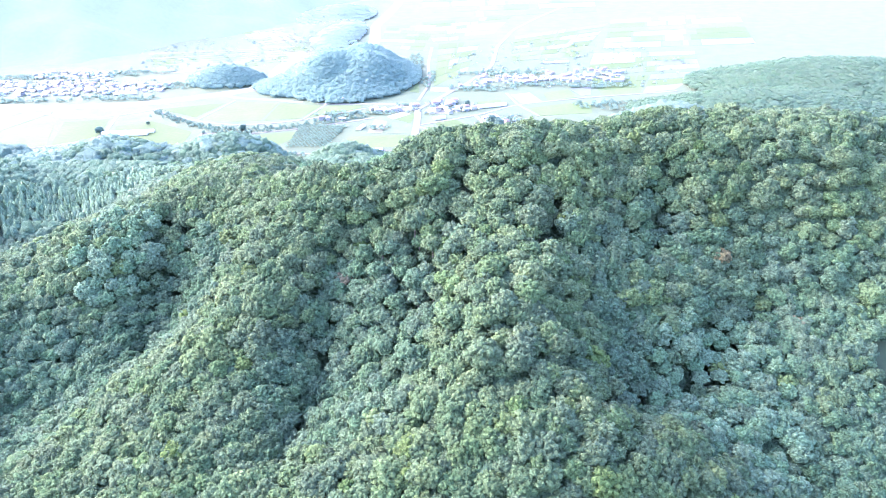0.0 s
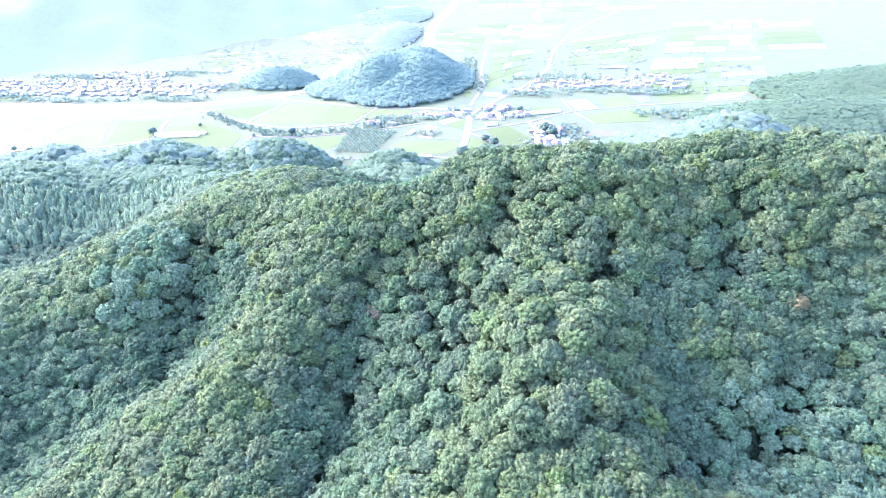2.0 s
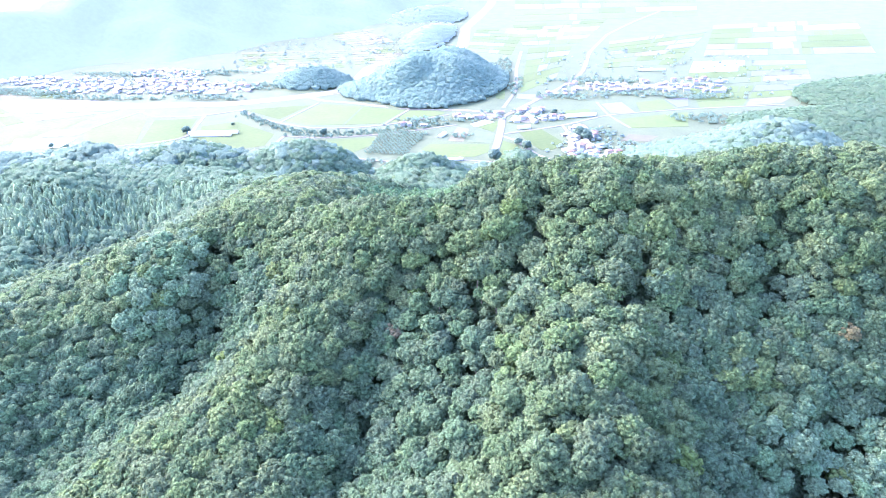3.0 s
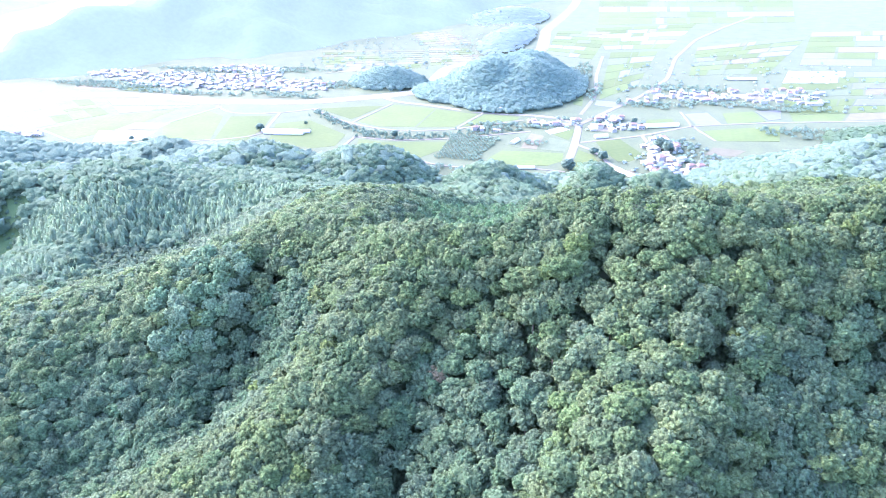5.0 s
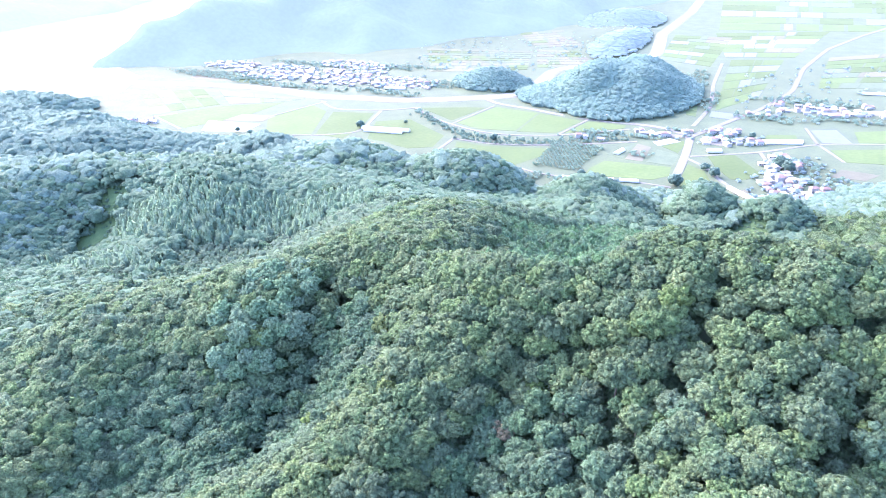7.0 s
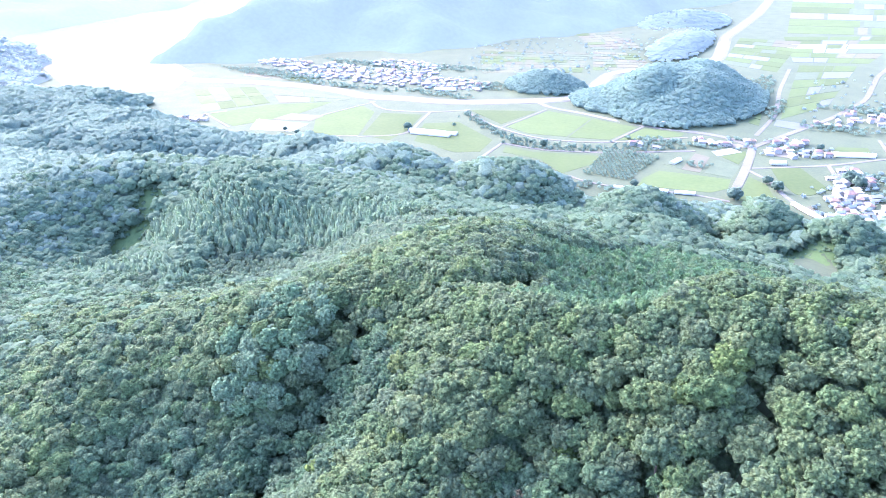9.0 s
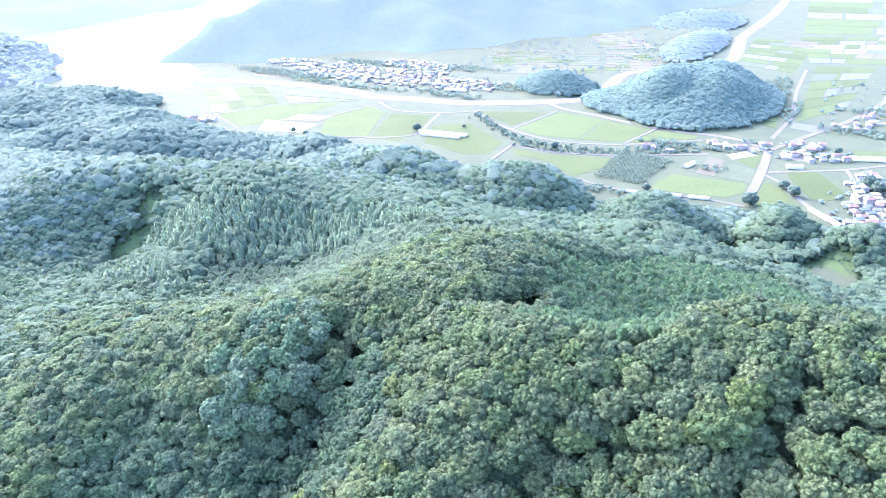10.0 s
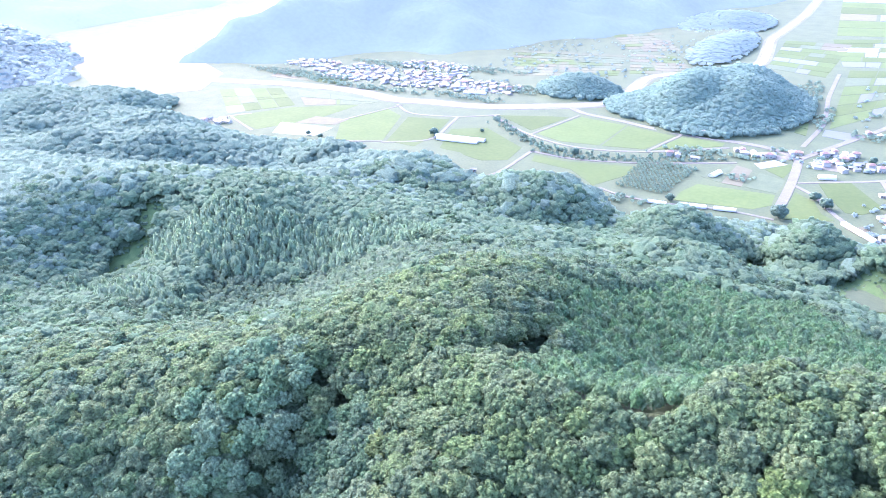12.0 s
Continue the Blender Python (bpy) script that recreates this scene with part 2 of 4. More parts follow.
LAND_FIT_D = [
    (-400, 220, 23, 70), (250, 220, -3, 22), (-357, 405, 27, 46), (-305, 427, -16, 46), (120, 150, -17, 22), (-25, 195, -8, 22),
    (-400, 700, 17, 46), (-58, 209, -10, 22), (-85, 233, 10, 22), (-650, 300, 24, 70), (30, 640, -24, 46), (-430, 620, 15, 46),
    (-571, 445, 13, 46), (-850, 760, 8, 46), (-200, 485, 6, 46), (-97, 1087, 2, 70), (-128, 412, 9, 46), (-85, 488, -10, 46),
    (60, 500, -23, 46), (350, 300, 36, 70), (210, 300, 20, 22), (-909, 860, -4, 46), (-100, 590, -10, 46), (130, 271, 8, 22),
]
LAND_FIT_E = [
    (52, 197, -7, 22), (55, 164, 10, 22), (60, 120, -11, 22), (-220, 190, 12, 22), (-890, 640, 10, 70), (-365, 796, -6, 46),
    (98, 1000, -6, 46), (-1150, 860, 10, 46), (-1300, 1300, -2, 320), (-100, 30, -9, 70), (41, 285, 16, 22), (-5, 322, 9, 22),
    (-23, 269, 9, 22), (-500, 280, 10, 46), (-140, 888, -7, 46), (-230, 640, -8, 46), (330, 400, 21, 70), (280, 310, 19, 46),
    (-300, 80, 8, 70), (-598, 848, 8, 46), (-655, 880, -8, 46), (-449, 848, 8, 46), (-53, 245, -6, 22), (1, 168, 4, 22),
]
# folds of the outer foothills, placed on crests and dips in the camera's view
FOLDS = [
    (-1159, 696, 13, 26), (-1096, 692, 13, 26), (-888, 646, 13, 26), (-921, 719, 13, 26), (-860, 748, 13, 26), (-864, 577, -13, 26), (-813, 595, -13, 26), (-768, 616, -13, 26), (-723, 642, -13, 26), (-675, 660, -13, 26), (-620, 668, -13, 26), (-1208, 724, 12, 30), (-1136, 748, 12, 30), (-1078, 828, 12, 30), (-1061, 885, 12, 30), (-1128, 732, -12, 26), (-1034, 738, -12, 26), (-951, 760, -12, 26)]
# smaller bumps that correct the slopes to points seen from the camera
LAND_FIT_F = [
    (-412, 447, 20, 42), (63, 241, 14, 26), (-96, 341, 5, 60), (-472, 371, -7, 30), (-358, 444, 7, 30), (-444, 556, 10, 55),
    (21, 235, 6, 18), (52, 295, -6, 18), (-224, 438, 9, 30), (33, 145, 9, 24), (-210, 283, 5, 18), (-436, 338, -5, 26),
    (-33, 347, 5, 30), (-57, 182, -4, 18), (-92, 301, -4, 18), (-133, 305, 7, 18), (94, 187, -4, 18), (83, 251, 3, 18),
    (-120, 291, -5, 18), (-547, 533, 4, 30), (37, 294, -3, 18), (93, 290, 6, 22), (33, 268, 5, 16), (-165, 540, -8, 26),
]
HILLS = np.array(LAND_FIT_A + LAND_FIT_B + LAND_FIT_C + LAND_FIT_D + LAND_FIT_E + FOLDS + LAND_FIT_F, float)
# rounded wooded foothills above the valley, shaped to the camera's view at assumed depth: x, y, height, half width,
# half depth
FOOT_DOMES = [(-248, 685, 36, 66, 74), (-136, 708, 27, 60, 66), (-44, 738, 27, 36, 46), (16, 724, 20, 42, 38), (-490, 748, 25, 112, 60),
              (-350, 664, 15, 92, 52), (-578, 768, 27, 62, 46), (-104, 585, 14, 60, 44)]
# single hills of the plain: x, y, height, half width, half depth
KNOLLS = [(-234, 1300, 46, 126, 180), (-312, 1245, 17, 90, 86), (-470, 1285, 24, 75, 60), (-1120, 865, 14, 110, 45), (-1000, 770, 16, 190, 75), (-1230, 800, 18, 170, 90), (-860, 770, 10, 150, 60),
          (620, 1230, 34, 270, 150), (420, 1055, 26, 200, 100), (-342, 1760, 14, 58, 200), (-410, 2080, 20, 110, 190),
          (-185, 1255, 8, 50, 66), (-275, 1225, 7, 42, 48), (-205, 1370, 9, 60, 64), (-290, 1330, 6, 40, 60)]


# gullies traced along dark gaps in the camera's view, so that shade falls there: depth, half width and the line each
# follows
GULLIES = [(4.5, 6, [(-141, 226), (-134, 247), (-136, 275), (-141, 296)]), (5, 5, [(-64, 168), (-56, 205), (-54, 225), (-58, 241), (-50, 256)]),
           (4, 5, [(-12, 214), (-20, 228), (-22, 246), (-42, 268)]), (6, 6, [(-6, 258), (-4, 272)]), (6, 6, [(28, 244), (32, 272)]),
           (6, 6, [(52, 172), (58, 192), (78, 204), (98, 226)]), (5, 6, [(76, 256), (84, 276)]), (9, 7, [(-92, 316), (-98, 346)])]


def gully_cut(x, y):
    """How deep the gullies cut in at x, y."""
    cut = np.zeros(x.shape)
    for deep, wide, line in GULLIES:
        near = np.full(x.shape, 1e9)
        for (ax, ay), (bx, by) in zip(line, line[1:]):
            ux, uy = bx - ax, by - ay
            t = np.clip(((x - ax) * ux + (y - ay) * uy) / (ux * ux + uy * uy), 0, 1)
            near = np.minimum(near, (x - ax - t * ux) ** 2 + (y - ay - t * uy) ** 2)
        cut = np.maximum(cut, deep * np.exp(-near / (2 * wide * wide)))
    return cut


def ground(x, y):
    """Height of the land at x, y (arrays or numbers)."""
    x, y = np.asarray(x, float), np.asarray(y, float)
    h = np.zeros(x.shape)
    for cx, cy, top, wide in HILLS:
        h += top * np.exp(-((x - cx) ** 2 + (y - cy) ** 2) / (2 * wide * wide))
    h = np.maximum(h - 4, 0)
    h = h * h / (h + 12)
    for cx, cy, top, rx, ry in KNOLLS + FOOT_DOMES:
        q = ((x - cx) / rx) ** 2 + ((y - cy) / ry) ** 2
        h += top * np.clip(1 - q, 0, 1) ** 1.4
    return np.maximum(h - gully_cut(x, y), 0)


def quads_mesh(name, verts, quads, mat, tint=None, smooth=False, normals=None):
    me = bpy.data.meshes.new(name)
    verts, quads = np.asarray(verts, np.float32), np.asarray(quads, np.int32)
    me.vertices.add(len(verts))
    me.vertices.foreach_set("co", verts.ravel())
    me.loops.add(quads.size)
    me.loops.foreach_set("vertex_index", quads.ravel())
    me.polygons.add(len(quads))
    me.polygons.foreach_set("loop_start", np.arange(0, quads.size, quads.shape[1], dtype=np.int32))
    if smooth:
        me.polygons.foreach_set("use_smooth", np.ones(len(quads), bool))
    if tint is not None:
        me.attributes.new("tint", "FLOAT", "POINT").data.foreach_set("value", np.asarray(tint, np.float32))
    if normals is not None:
        me.attributes.new("custom_normal", "FLOAT_VECTOR", "POINT").data.foreach_set("vector", np.asarray(normals, np.float32).ravel())
    me.update(calc_edges=True)
    me.materials.append(mat)
    return me


def grid_mesh(name, xs, ys, height, mat):
    gx, gy = np.meshgrid(xs, ys)
    verts = np.stack([gx, gy, height(gx, gy)], -1).reshape(-1, 3)
    w = len(xs)
    i = (np.arange(len(ys) - 1)[:, None] * w + np.arange(w - 1)[None, :]).ravel()
    return quads_mesh(name, verts, np.stack([i, i + 1, i + w + 1, i + w], -1), mat, smooth=True)


def spread(steps):
    return np.concatenate([np.arange(a, b, s) for a, b, s in steps])


ground_ob = new("ground", grid_mesh("ground", spread([(-5000, -1600, 200), (-1600, -700, 30), (-700, 420, 7), (420, 1200, 30), (1200, 5001, 200)]),
                                    spread([(-1000, -100, 100), (-100, 60, 16), (60, 880, 7), (880, 1600, 24), (1600, 5001, 200)]), ground, EARTH))
tagged(ground_ob, "wooded hills running down to a flat green valley floor", "ground", kind="structure")


# ---- trees ----
def cube_ball(rng, wild):
    """A rough ball of 24 quads."""
    bm = bmesh.new()
    bmesh.ops.create_cube(bm, size=2)
    bmesh.ops.subdivide_edges(bm, edges=bm.edges[:], cuts=1, use_grid_fill=True)
    v = np.array([x.co[:] for x in bm.verts])
    q = np.array([[x.index for x in f.verts] for f in bm.faces])
    bm.free()
    v /= np.linalg.norm(v, axis=1)[:, None]
    return v * (1 + wild * rng.uniform(-1, 1, len(v)))[:, None], q


def clumps(centres, normals, sizes, rng):
    """One bent quad of leaves at each centre, facing roughly along its normal."""
    k = len(centres)
    nrm = normals + rng.normal(0, 0.28, (k, 3))
    nrm /= np.linalg.norm(nrm, axis=1)[:, None]
    a = np.cross(nrm, rng.normal(0, 1, (k, 3)))
    a /= np.linalg.norm(a, axis=1)[:, None]
    b = np.cross(nrm, a)
    out = np.empty((k, 4, 3))
    for i, (u, w) in enumerate(((-1, -0.75), (0.8, -1), (1, 0.85), (-0.9, 1))):
        j = rng.uniform(0.75, 1.25, (k, 2))
        out[:, i] = centres + sizes[:, None] * (a * (u * j[:, :1]) + b * (w * j[:, 1:]) - nrm * (0.28 if i % 2 else 0.0))
    return out.reshape(-1, 3), np.arange(k * 4).reshape(-1, 4)


def puffed(v, q, hubs, soft):
    """Normals of leaf clumps: each face's own, swung towards the way out from its lobe."""
    face = np.cross(v[q[:, 2]] - v[q[:, 0]], v[q[:, 3]] - v[q[:, 1]])
    face /= np.linalg.norm(face, axis=1)[:, None] + 1e-9
    own = np.zeros_like(v)
    for k in range(4):
        own[q[:, k]] += face
    out = v - hubs
    out /= np.linalg.norm(out, axis=1)[:, None] + 1e-9
    own *= np.where((own * out).sum(1) < 0, -1, 1)[:, None]
    n = out * soft + own * (1 - soft)
    return n / (np.linalg.norm(n, axis=1)[:, None] + 1e-9)


def broad_crown(seed, lobes, per, core=0.66, squash=0.95):
    """A crown of radius 1 about the origin: many small rounded lobes, each with tufts of leaves, on a rough core."""
    rng = np.random.default_rng(seed)
    i = np.arange(lobes) + 0.5
    z = 1 - 1.3 * i / lobes
    ang = i * 2.39996 + rng.uniform(0, 6)
    r = np.sqrt(np.clip(1 - z * z, 0, 1))
    way = np.stack([r * np.cos(ang), r * np.sin(ang), z], 1) + rng.normal(0, 0.12, (lobes, 3))
    way /= np.linalg.norm(way, axis=1)[:, None]
    mid = way * rng.uniform(0.58, 0.86, (lobes, 1))
    rad = rng.uniform(0.20, 0.33, lobes) * (28 / lobes) ** 0.42
    cap = np.array([(-0.5, -0.5, 0.72), (0.5, -0.5, 0.72), (0.5, 0.5, 0.72), (-0.5, 0.5, 0.72), (-0.75, -0.75, -0.35), (0.75, -0.75, -0.35), (0.75, 0.75, -0.35), (-0.75, 0.75, -0.35)])
    faces = np.array([(0, 1, 2, 3), (0, 4, 5, 1), (1, 5, 6, 2), (2, 6, 7, 3), (3, 7, 4, 0)])
    vs, qs, hs, base = [], [], [], 0
    for m, rr, w in zip(mid, rad, way):
        up = w + np.array([0, 0, 0.55]) + rng.normal(0, 0.15, 3)
        up /= np.linalg.norm(up)
        a = np.cross(up, rng.normal(0, 1, 3))
        a /= np.linalg.norm(a)
        turn = np.stack([a, np.cross(up, a), up])
        dome = (cap * rng.uniform(0.78, 1.22, (8, 1))) @ turn * rr + m
        vs.append(dome)
        qs.append(faces + base)
        hs.append(np.repeat((m - up * rr * 0.5)[None], 8, 0))
        base += 8
        if not per:
            continue
        d = rng.normal(0, 1, (per * 3, 3))
        d /= np.linalg.norm(d, axis=1)[:, None]
        d = d[np.argsort(-(d @ up + rng.uniform(-0.6, 0.6, len(d))))][:per]
        v, q = clumps(m + d * rr * rng.uniform(0.8, 1.1, (per, 1)), d, rr * rng.uniform(0.3, 0.55, per), rng)
        vs.append(v)
        qs.append(q + base)
        hs.append(np.repeat((m - up * rr * 0.5)[None], len(v), 0))
        base += len(v)
    cv, cq = cube_ball(rng, 0.15)
    vs.append(cv * core)
    qs.append(cq[cv[cq][:, :, 2].mean(1) > -0.4] + base)
    hs.append(cv * 0)
    v, q = np.concatenate(vs), np.concatenate(qs)
    n = puffed(v, q, np.concatenate(hs), 0.6) * 0.65
    n += v / (np.linalg.norm(v, axis=1)[:, None] + 1e-9) * 0.35
    n /= np.linalg.norm(n, axis=1)[:, None] + 1e-9
    v[:, 2] *= squash
    return v, q, n


def far_crown(seed, leaves=14, cuts=2, soft=0.78, deep=0.7):
    """A plainer crown: a dome of rounded lobes with tufts of leaves, open below."""
    rng = np.random.default_rng(seed)
    bm = bmesh.new()
    bmesh.ops.create_cube(bm, size=2)
    bmesh.ops.subdivide_edges(bm, edges=bm.edges[:], cuts=cuts, use_grid_fill=True)
    cv = np.array([x.co[:] for x in bm.verts])
    cq = np.array([[x.index for x in f.verts] for f in bm.faces])
    bm.free()
    cv /= np.linalg.norm(cv, axis=1)[:, None]
    d = rng.normal(0, 1, (110, 3))
    d[:, 2] = np.abs(d[:, 2]) * 1.1 - 0.15
    d /= np.linalg.norm(d, axis=1)[:, None]
    keep = [0]
    while len(keep) < 36:
        gap = np.linalg.norm(d[:, None] - d[keep][None], axis=2).min(1)
        keep.append(int(np.argmax(gap)))
    lobe = d[keep[:9]]
    swell = 0.70 + 0.24 * np.clip((cv @ lobe.T - 0.55) / 0.45, 0, 1).max(1) + rng.uniform(-0.07, 0.07, len(cv))
    cq = cq[cv[cq][:, :, 2].mean(1) > -0.3]
    d = d[keep[36 - leaves:]]
    v, q = clumps(d * rng.uniform(0.72, 0.98, (len(d), 1)), d, rng.uniform(0.17, 0.30, len(d)), rng)
    v, q = np.concatenate([cv * swell[:, None] * 0.84, v]), np.concatenate([cq, q + len(cv)])
    # A deep hub tips normals upward, evening out light and shade on far crowns.
    return v, q, puffed(v, q, np.array([[0, 0, -deep]]), soft)


def along(line, gap, wander, seed):
    rng = np.random.default_rng(seed)
    out = []
    for a, b in zip(line, line[1:]):
        a, b = np.array(a, float), np.array(b, float)
        n = max(1, int(np.linalg.norm(b - a) / gap))
        out += [a + (b - a) * (i / n) + rng.normal(0, wander, 2) for i in range(n)]
    return np.array(out)


def scatter(box, gap, seed, jitter=0.33):
    """Uneven rows of places over a box x0, y0, x1, y1."""
    rng = np.random.default_rng(seed)
    x0, y0, x1, y1 = box
    gx, gy = np.meshgrid(np.arange(x0, x1, gap), np.arange(y0, y1, gap * 0.87))
    gx = gx.astype(float)
    gx[1::2] += gap / 2
    p = np.stack([gx.ravel(), gy.ravel()], 1)
    return p + rng.uniform(-jitter, jitter, p.shape) * gap


def inside(p, ovals):
    """Which places lie in one of the ovals x, y, half width, half depth."""
    ok = np.zeros(len(p), bool)
    edge = 0.16 * np.sin(p[:, 0] * 0.13) + 0.14 * np.sin(p[:, 1] * 0.17 + 1)
    for x, y, rx, ry in ovals:
        ok |= ((p[:, 0] - x) / rx) ** 2 + ((p[:, 1] - y) / ry) ** 2 < 1 + edge
    return ok


def wood(name, label, crowns, places, size, lift, mat, seed, tall=1.0, floor=None, even=0.0):
    """ONE mesh of a whole stand of trees: crowns of a few shapes, each turned, scaled and tinted; even: how far the
    shading normals bend to the slope, softening contrast as haze would.
    """
    rng = np.random.default_rng(seed)
    kind = rng.integers(0, len(crowns), len(places))
    vs, qs, ts, ns, base = [], [], [], [], 0
    z0 = ground(places[:, 0], places[:, 1]) if floor is None else floor
    for k, (v, q, n) in enumerate(crowns):
        at = np.where(kind == k)[0]
        m = len(at)
        if not m:
            continue
        s = size * rng.lognormal(0, 0.19, m)
        a = rng.uniform(0, 6.283, m)
        up = tall * rng.uniform(0.85, 1.2, m)
        x = (v[None, :, 0] * np.cos(a)[:, None] - v[None, :, 1] * np.sin(a)[:, None]) * s[:, None] + places[at, 0][:, None]
        y = (v[None, :, 0] * np.sin(a)[:, None] + v[None, :, 1] * np.cos(a)[:, None]) * s[:, None] + places[at, 1][:, None]
        z = v[None, :, 2] * (s * up)[:, None] + (z0[at] + lift * rng.uniform(0.85, 1.15, m))[:, None]
        vs.append(np.stack([x, y, z], -1).reshape(-1, 3))
        qs.append((q[None] + (np.arange(m) * len(v))[:, None, None]).reshape(-1, 4) + base)
        ts.append(np.repeat(rng.uniform(0, 1, m), len(v)))
        base += m * len(v)
        if n is None:
            continue
        nx = n[None, :, 0] * np.cos(a)[:, None] - n[None, :, 1] * np.sin(a)[:, None]
        ny = n[None, :, 0] * np.sin(a)[:, None] + n[None, :, 1] * np.cos(a)[:, None]
        px, py = places[at, 0], places[at, 1]
        lie = np.stack([ground(px - 6, py) - ground(px + 6, py), ground(px, py - 6) - ground(px, py + 6), np.full(m, 12.0)], 1)
        lie /= np.linalg.norm(lie, axis=1)[:, None]
        up_n = np.stack([nx, ny, np.repeat(n[None, :, 2], m, 0)], -1).reshape(-1, 3) * (1 - even) + np.repeat(lie, len(v), 0) * even
        ns.append(up_n / (np.linalg.norm(up_n, axis=1)[:, None] + 1e-9))
    ob = new(name, quads_mesh(name, np.concatenate(vs), np.concatenate(qs), mat, np.concatenate(ts), normals=np.concatenate(ns) if ns else None))
    return tagged(ob, label, "woodland", kind="stuff")


def sunken(p, seed, reach=34):
    """Which places lie lower than the land round them."""
    mean = sum(ground(p[:, 0] + reach * math.cos(k * 0.7854), p[:, 1] + reach * math.sin(k * 0.7854)) for k in range(8)) / 8
    return ground(p[:, 0], p[:, 1]) + gully_cut(p[:, 0], p[:, 1]) * 0.7 - mean + np.random.default_rng(seed).normal(0, 0.9, len(p)) < -1.2


def in_sight(p):
    """The fan of country that lies before the flight."""
    x, y = p[:, 0], p[:, 1]
    left = -np.maximum(np.maximum(0.8 * y + 70, 1.4 * (y - 78) + 90), 2.3 * (y - 150) + 90)
    return (x > left) & (x < 0.62 * y + 45)


def pointed(crown):
    """The same crown drawn out to a blunt point."""
    v, q, n = crown
    slim = 1.2 - 0.62 * np.clip((v[:, 2] + 0.8) / 1.7, 0, 1.2)
    return np.stack([v[:, 0] * slim, v[:, 1] * slim, v[:, 2]], 1), q, n


NEAR = [broad_crown(s, 44, 1, 0.74) for s in range(8)]
MIDDLE = [broad_crown(20 + s, 12, 0, 0.8) for s in range(6)]
LOBED = [broad_crown(30 + s, 7, 0, 0.84) for s in range(6)]
SIMPLE = [broad_crown(36 + s, 4, 0, 0.88) for s in range(6)]
FARTHEST = [far_crown(50 + s, 16, 1, 0.86, 1.1) for s in range(6)]
FARMOST = [far_crown(60 + s, 7, 1, 0.9, 1.5) for s in range(6)]
SPIRE = [pointed(far_crown(70 + s, 26, 1, 0.65, 0.35)) for s in range(5)]

CLEARINGS = [(-430, 405, 13, 22), (-442, 436, 12, 14), (-330, 540, 26, 15), (-4, 668, 25, 36), (-50, 646, 20, 16), (-74, 695, 13, 24), (-78, 790, 9, 50), (-88, 628, 8, 9), (160, 216, 9, 7)]
LARCHES = [(-385, 418, 28, 24), (-345, 430, 42, 26), (-300, 450, 44, 20), (-252, 472, 36, 16), (-385, 365, 62, 13)]
PINES = [(-215, 425, 70, 30), (-285, 394, 52, 20), (-170, 440, 40, 30)]
SAPLINGS = [(-58, 306, 22, 20), (-30, 326, 28, 15), (-66, 340, 26, 24), (-70, 405, 50, 48), (-25, 470, 75, 80)]
SILVERY = [(-160, 274, 17, 26), (92, 200, 26, 34), (-420, 300, 50, 25)]
STRETCH = (-38, 170, 34, 262)

p = scatter((-900, 100, 300, 420), 5.1, 1)
p = p[in_sight(p)]
p = p[~inside(p, CLEARINGS + LARCHES + PINES + SAPLINGS)]
p = p[ground(p[:, 0], p[:, 1]) > 12]
p = p[gully_cut(p[:, 0], p[:, 1]) < np.random.default_rng(11).uniform(3.6, 9, len(p))]
own = (p[:, 0] > STRETCH[0]) & (p[:, 1] > STRETCH[1]) & (p[:, 0] < STRETCH[2]) & (p[:, 1] < STRETCH[3])
silver = inside(p, SILVERY) & (np.random.default_rng(12).uniform(0, 1, len(p)) < 0.72)
close = (np.abs(p[:, 0] + 20) < 140) & (p[:, 1] < 318) & (p[:, 1] > 142)
# Distance from the flight picks the leaf colour, painting haze in steps.
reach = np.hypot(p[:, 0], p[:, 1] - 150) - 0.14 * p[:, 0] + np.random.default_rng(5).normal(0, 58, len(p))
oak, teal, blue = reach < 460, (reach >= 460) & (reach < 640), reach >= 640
lime = close & ~own & ~silver & (np.random.default_rng(13).uniform(0, 1, len(p)) < np.where(p[:, 0] > -40, 0.05, 0.015))
wood("yellow_green_trees", "scattered yellow green broadleaf trees among the oaks", NEAR, p[lime], 4.5, 6.3, LIME, 25, 0.9, even=0.3)
# Low-lying or farther trees get the colours with shade and haze in them.
low = sunken(p, 8) | (reach > 325)
wood("oak_wood", "dense summer oak wood covering the near slopes", NEAR, p[close & ~silver & ~own & ~low & ~lime], 4.5, 6.3, OAK, 2, 0.9, even=0.3)
wood("mixed_wood", "broadleaf trees of the near hollows, shade put into their colour", NEAR, p[close & ~silver & ~own & low & ~lime], 4.4, 5.8, COOL, 23, 0.9, even=0.3)
wood("oak_wood", "dense summer oak wood on the flanks of the ridge", MIDDLE, p[~close & oak & ~silver & ~low], 4.4, 6.2, OAK, 3, 0.88, even=0.35)
wood("mixed_wood", "broadleaf trees of the flanks, shade and haze put into their colour", MIDDLE, p[~close & oak & ~silver & low], 4.3, 5.8, COOL, 24, 0.88, even=0.35)
wood("mixed_wood", "mixed woodland on the side slopes, tinted teal for haze", MIDDLE, p[~close & teal & ~silver], 4.5, 6.6, TEAL, 21, 0.8, even=0.5)
wood("mixed_wood", "woodland on the outer slopes, tinted blue green for haze", LOBED, p[~close & blue & ~silver], 4.8, 6.2, BLUE, 22, 0.8, even=0.55)
wood("silvery_wood", "paler silvery green broadleaf trees in the hollows", NEAR, p[silver & ~own], 4.1, 7.4, PALE, 4, 0.85, even=0.3)
NEAR_TREES = p[own]
p = scatter((-1500, 420, 420, 960), 6.3, 5)
p = p[in_sight(p)]
p = p[~inside(p, CLEARINGS + LARCHES + PINES + SAPLINGS)]
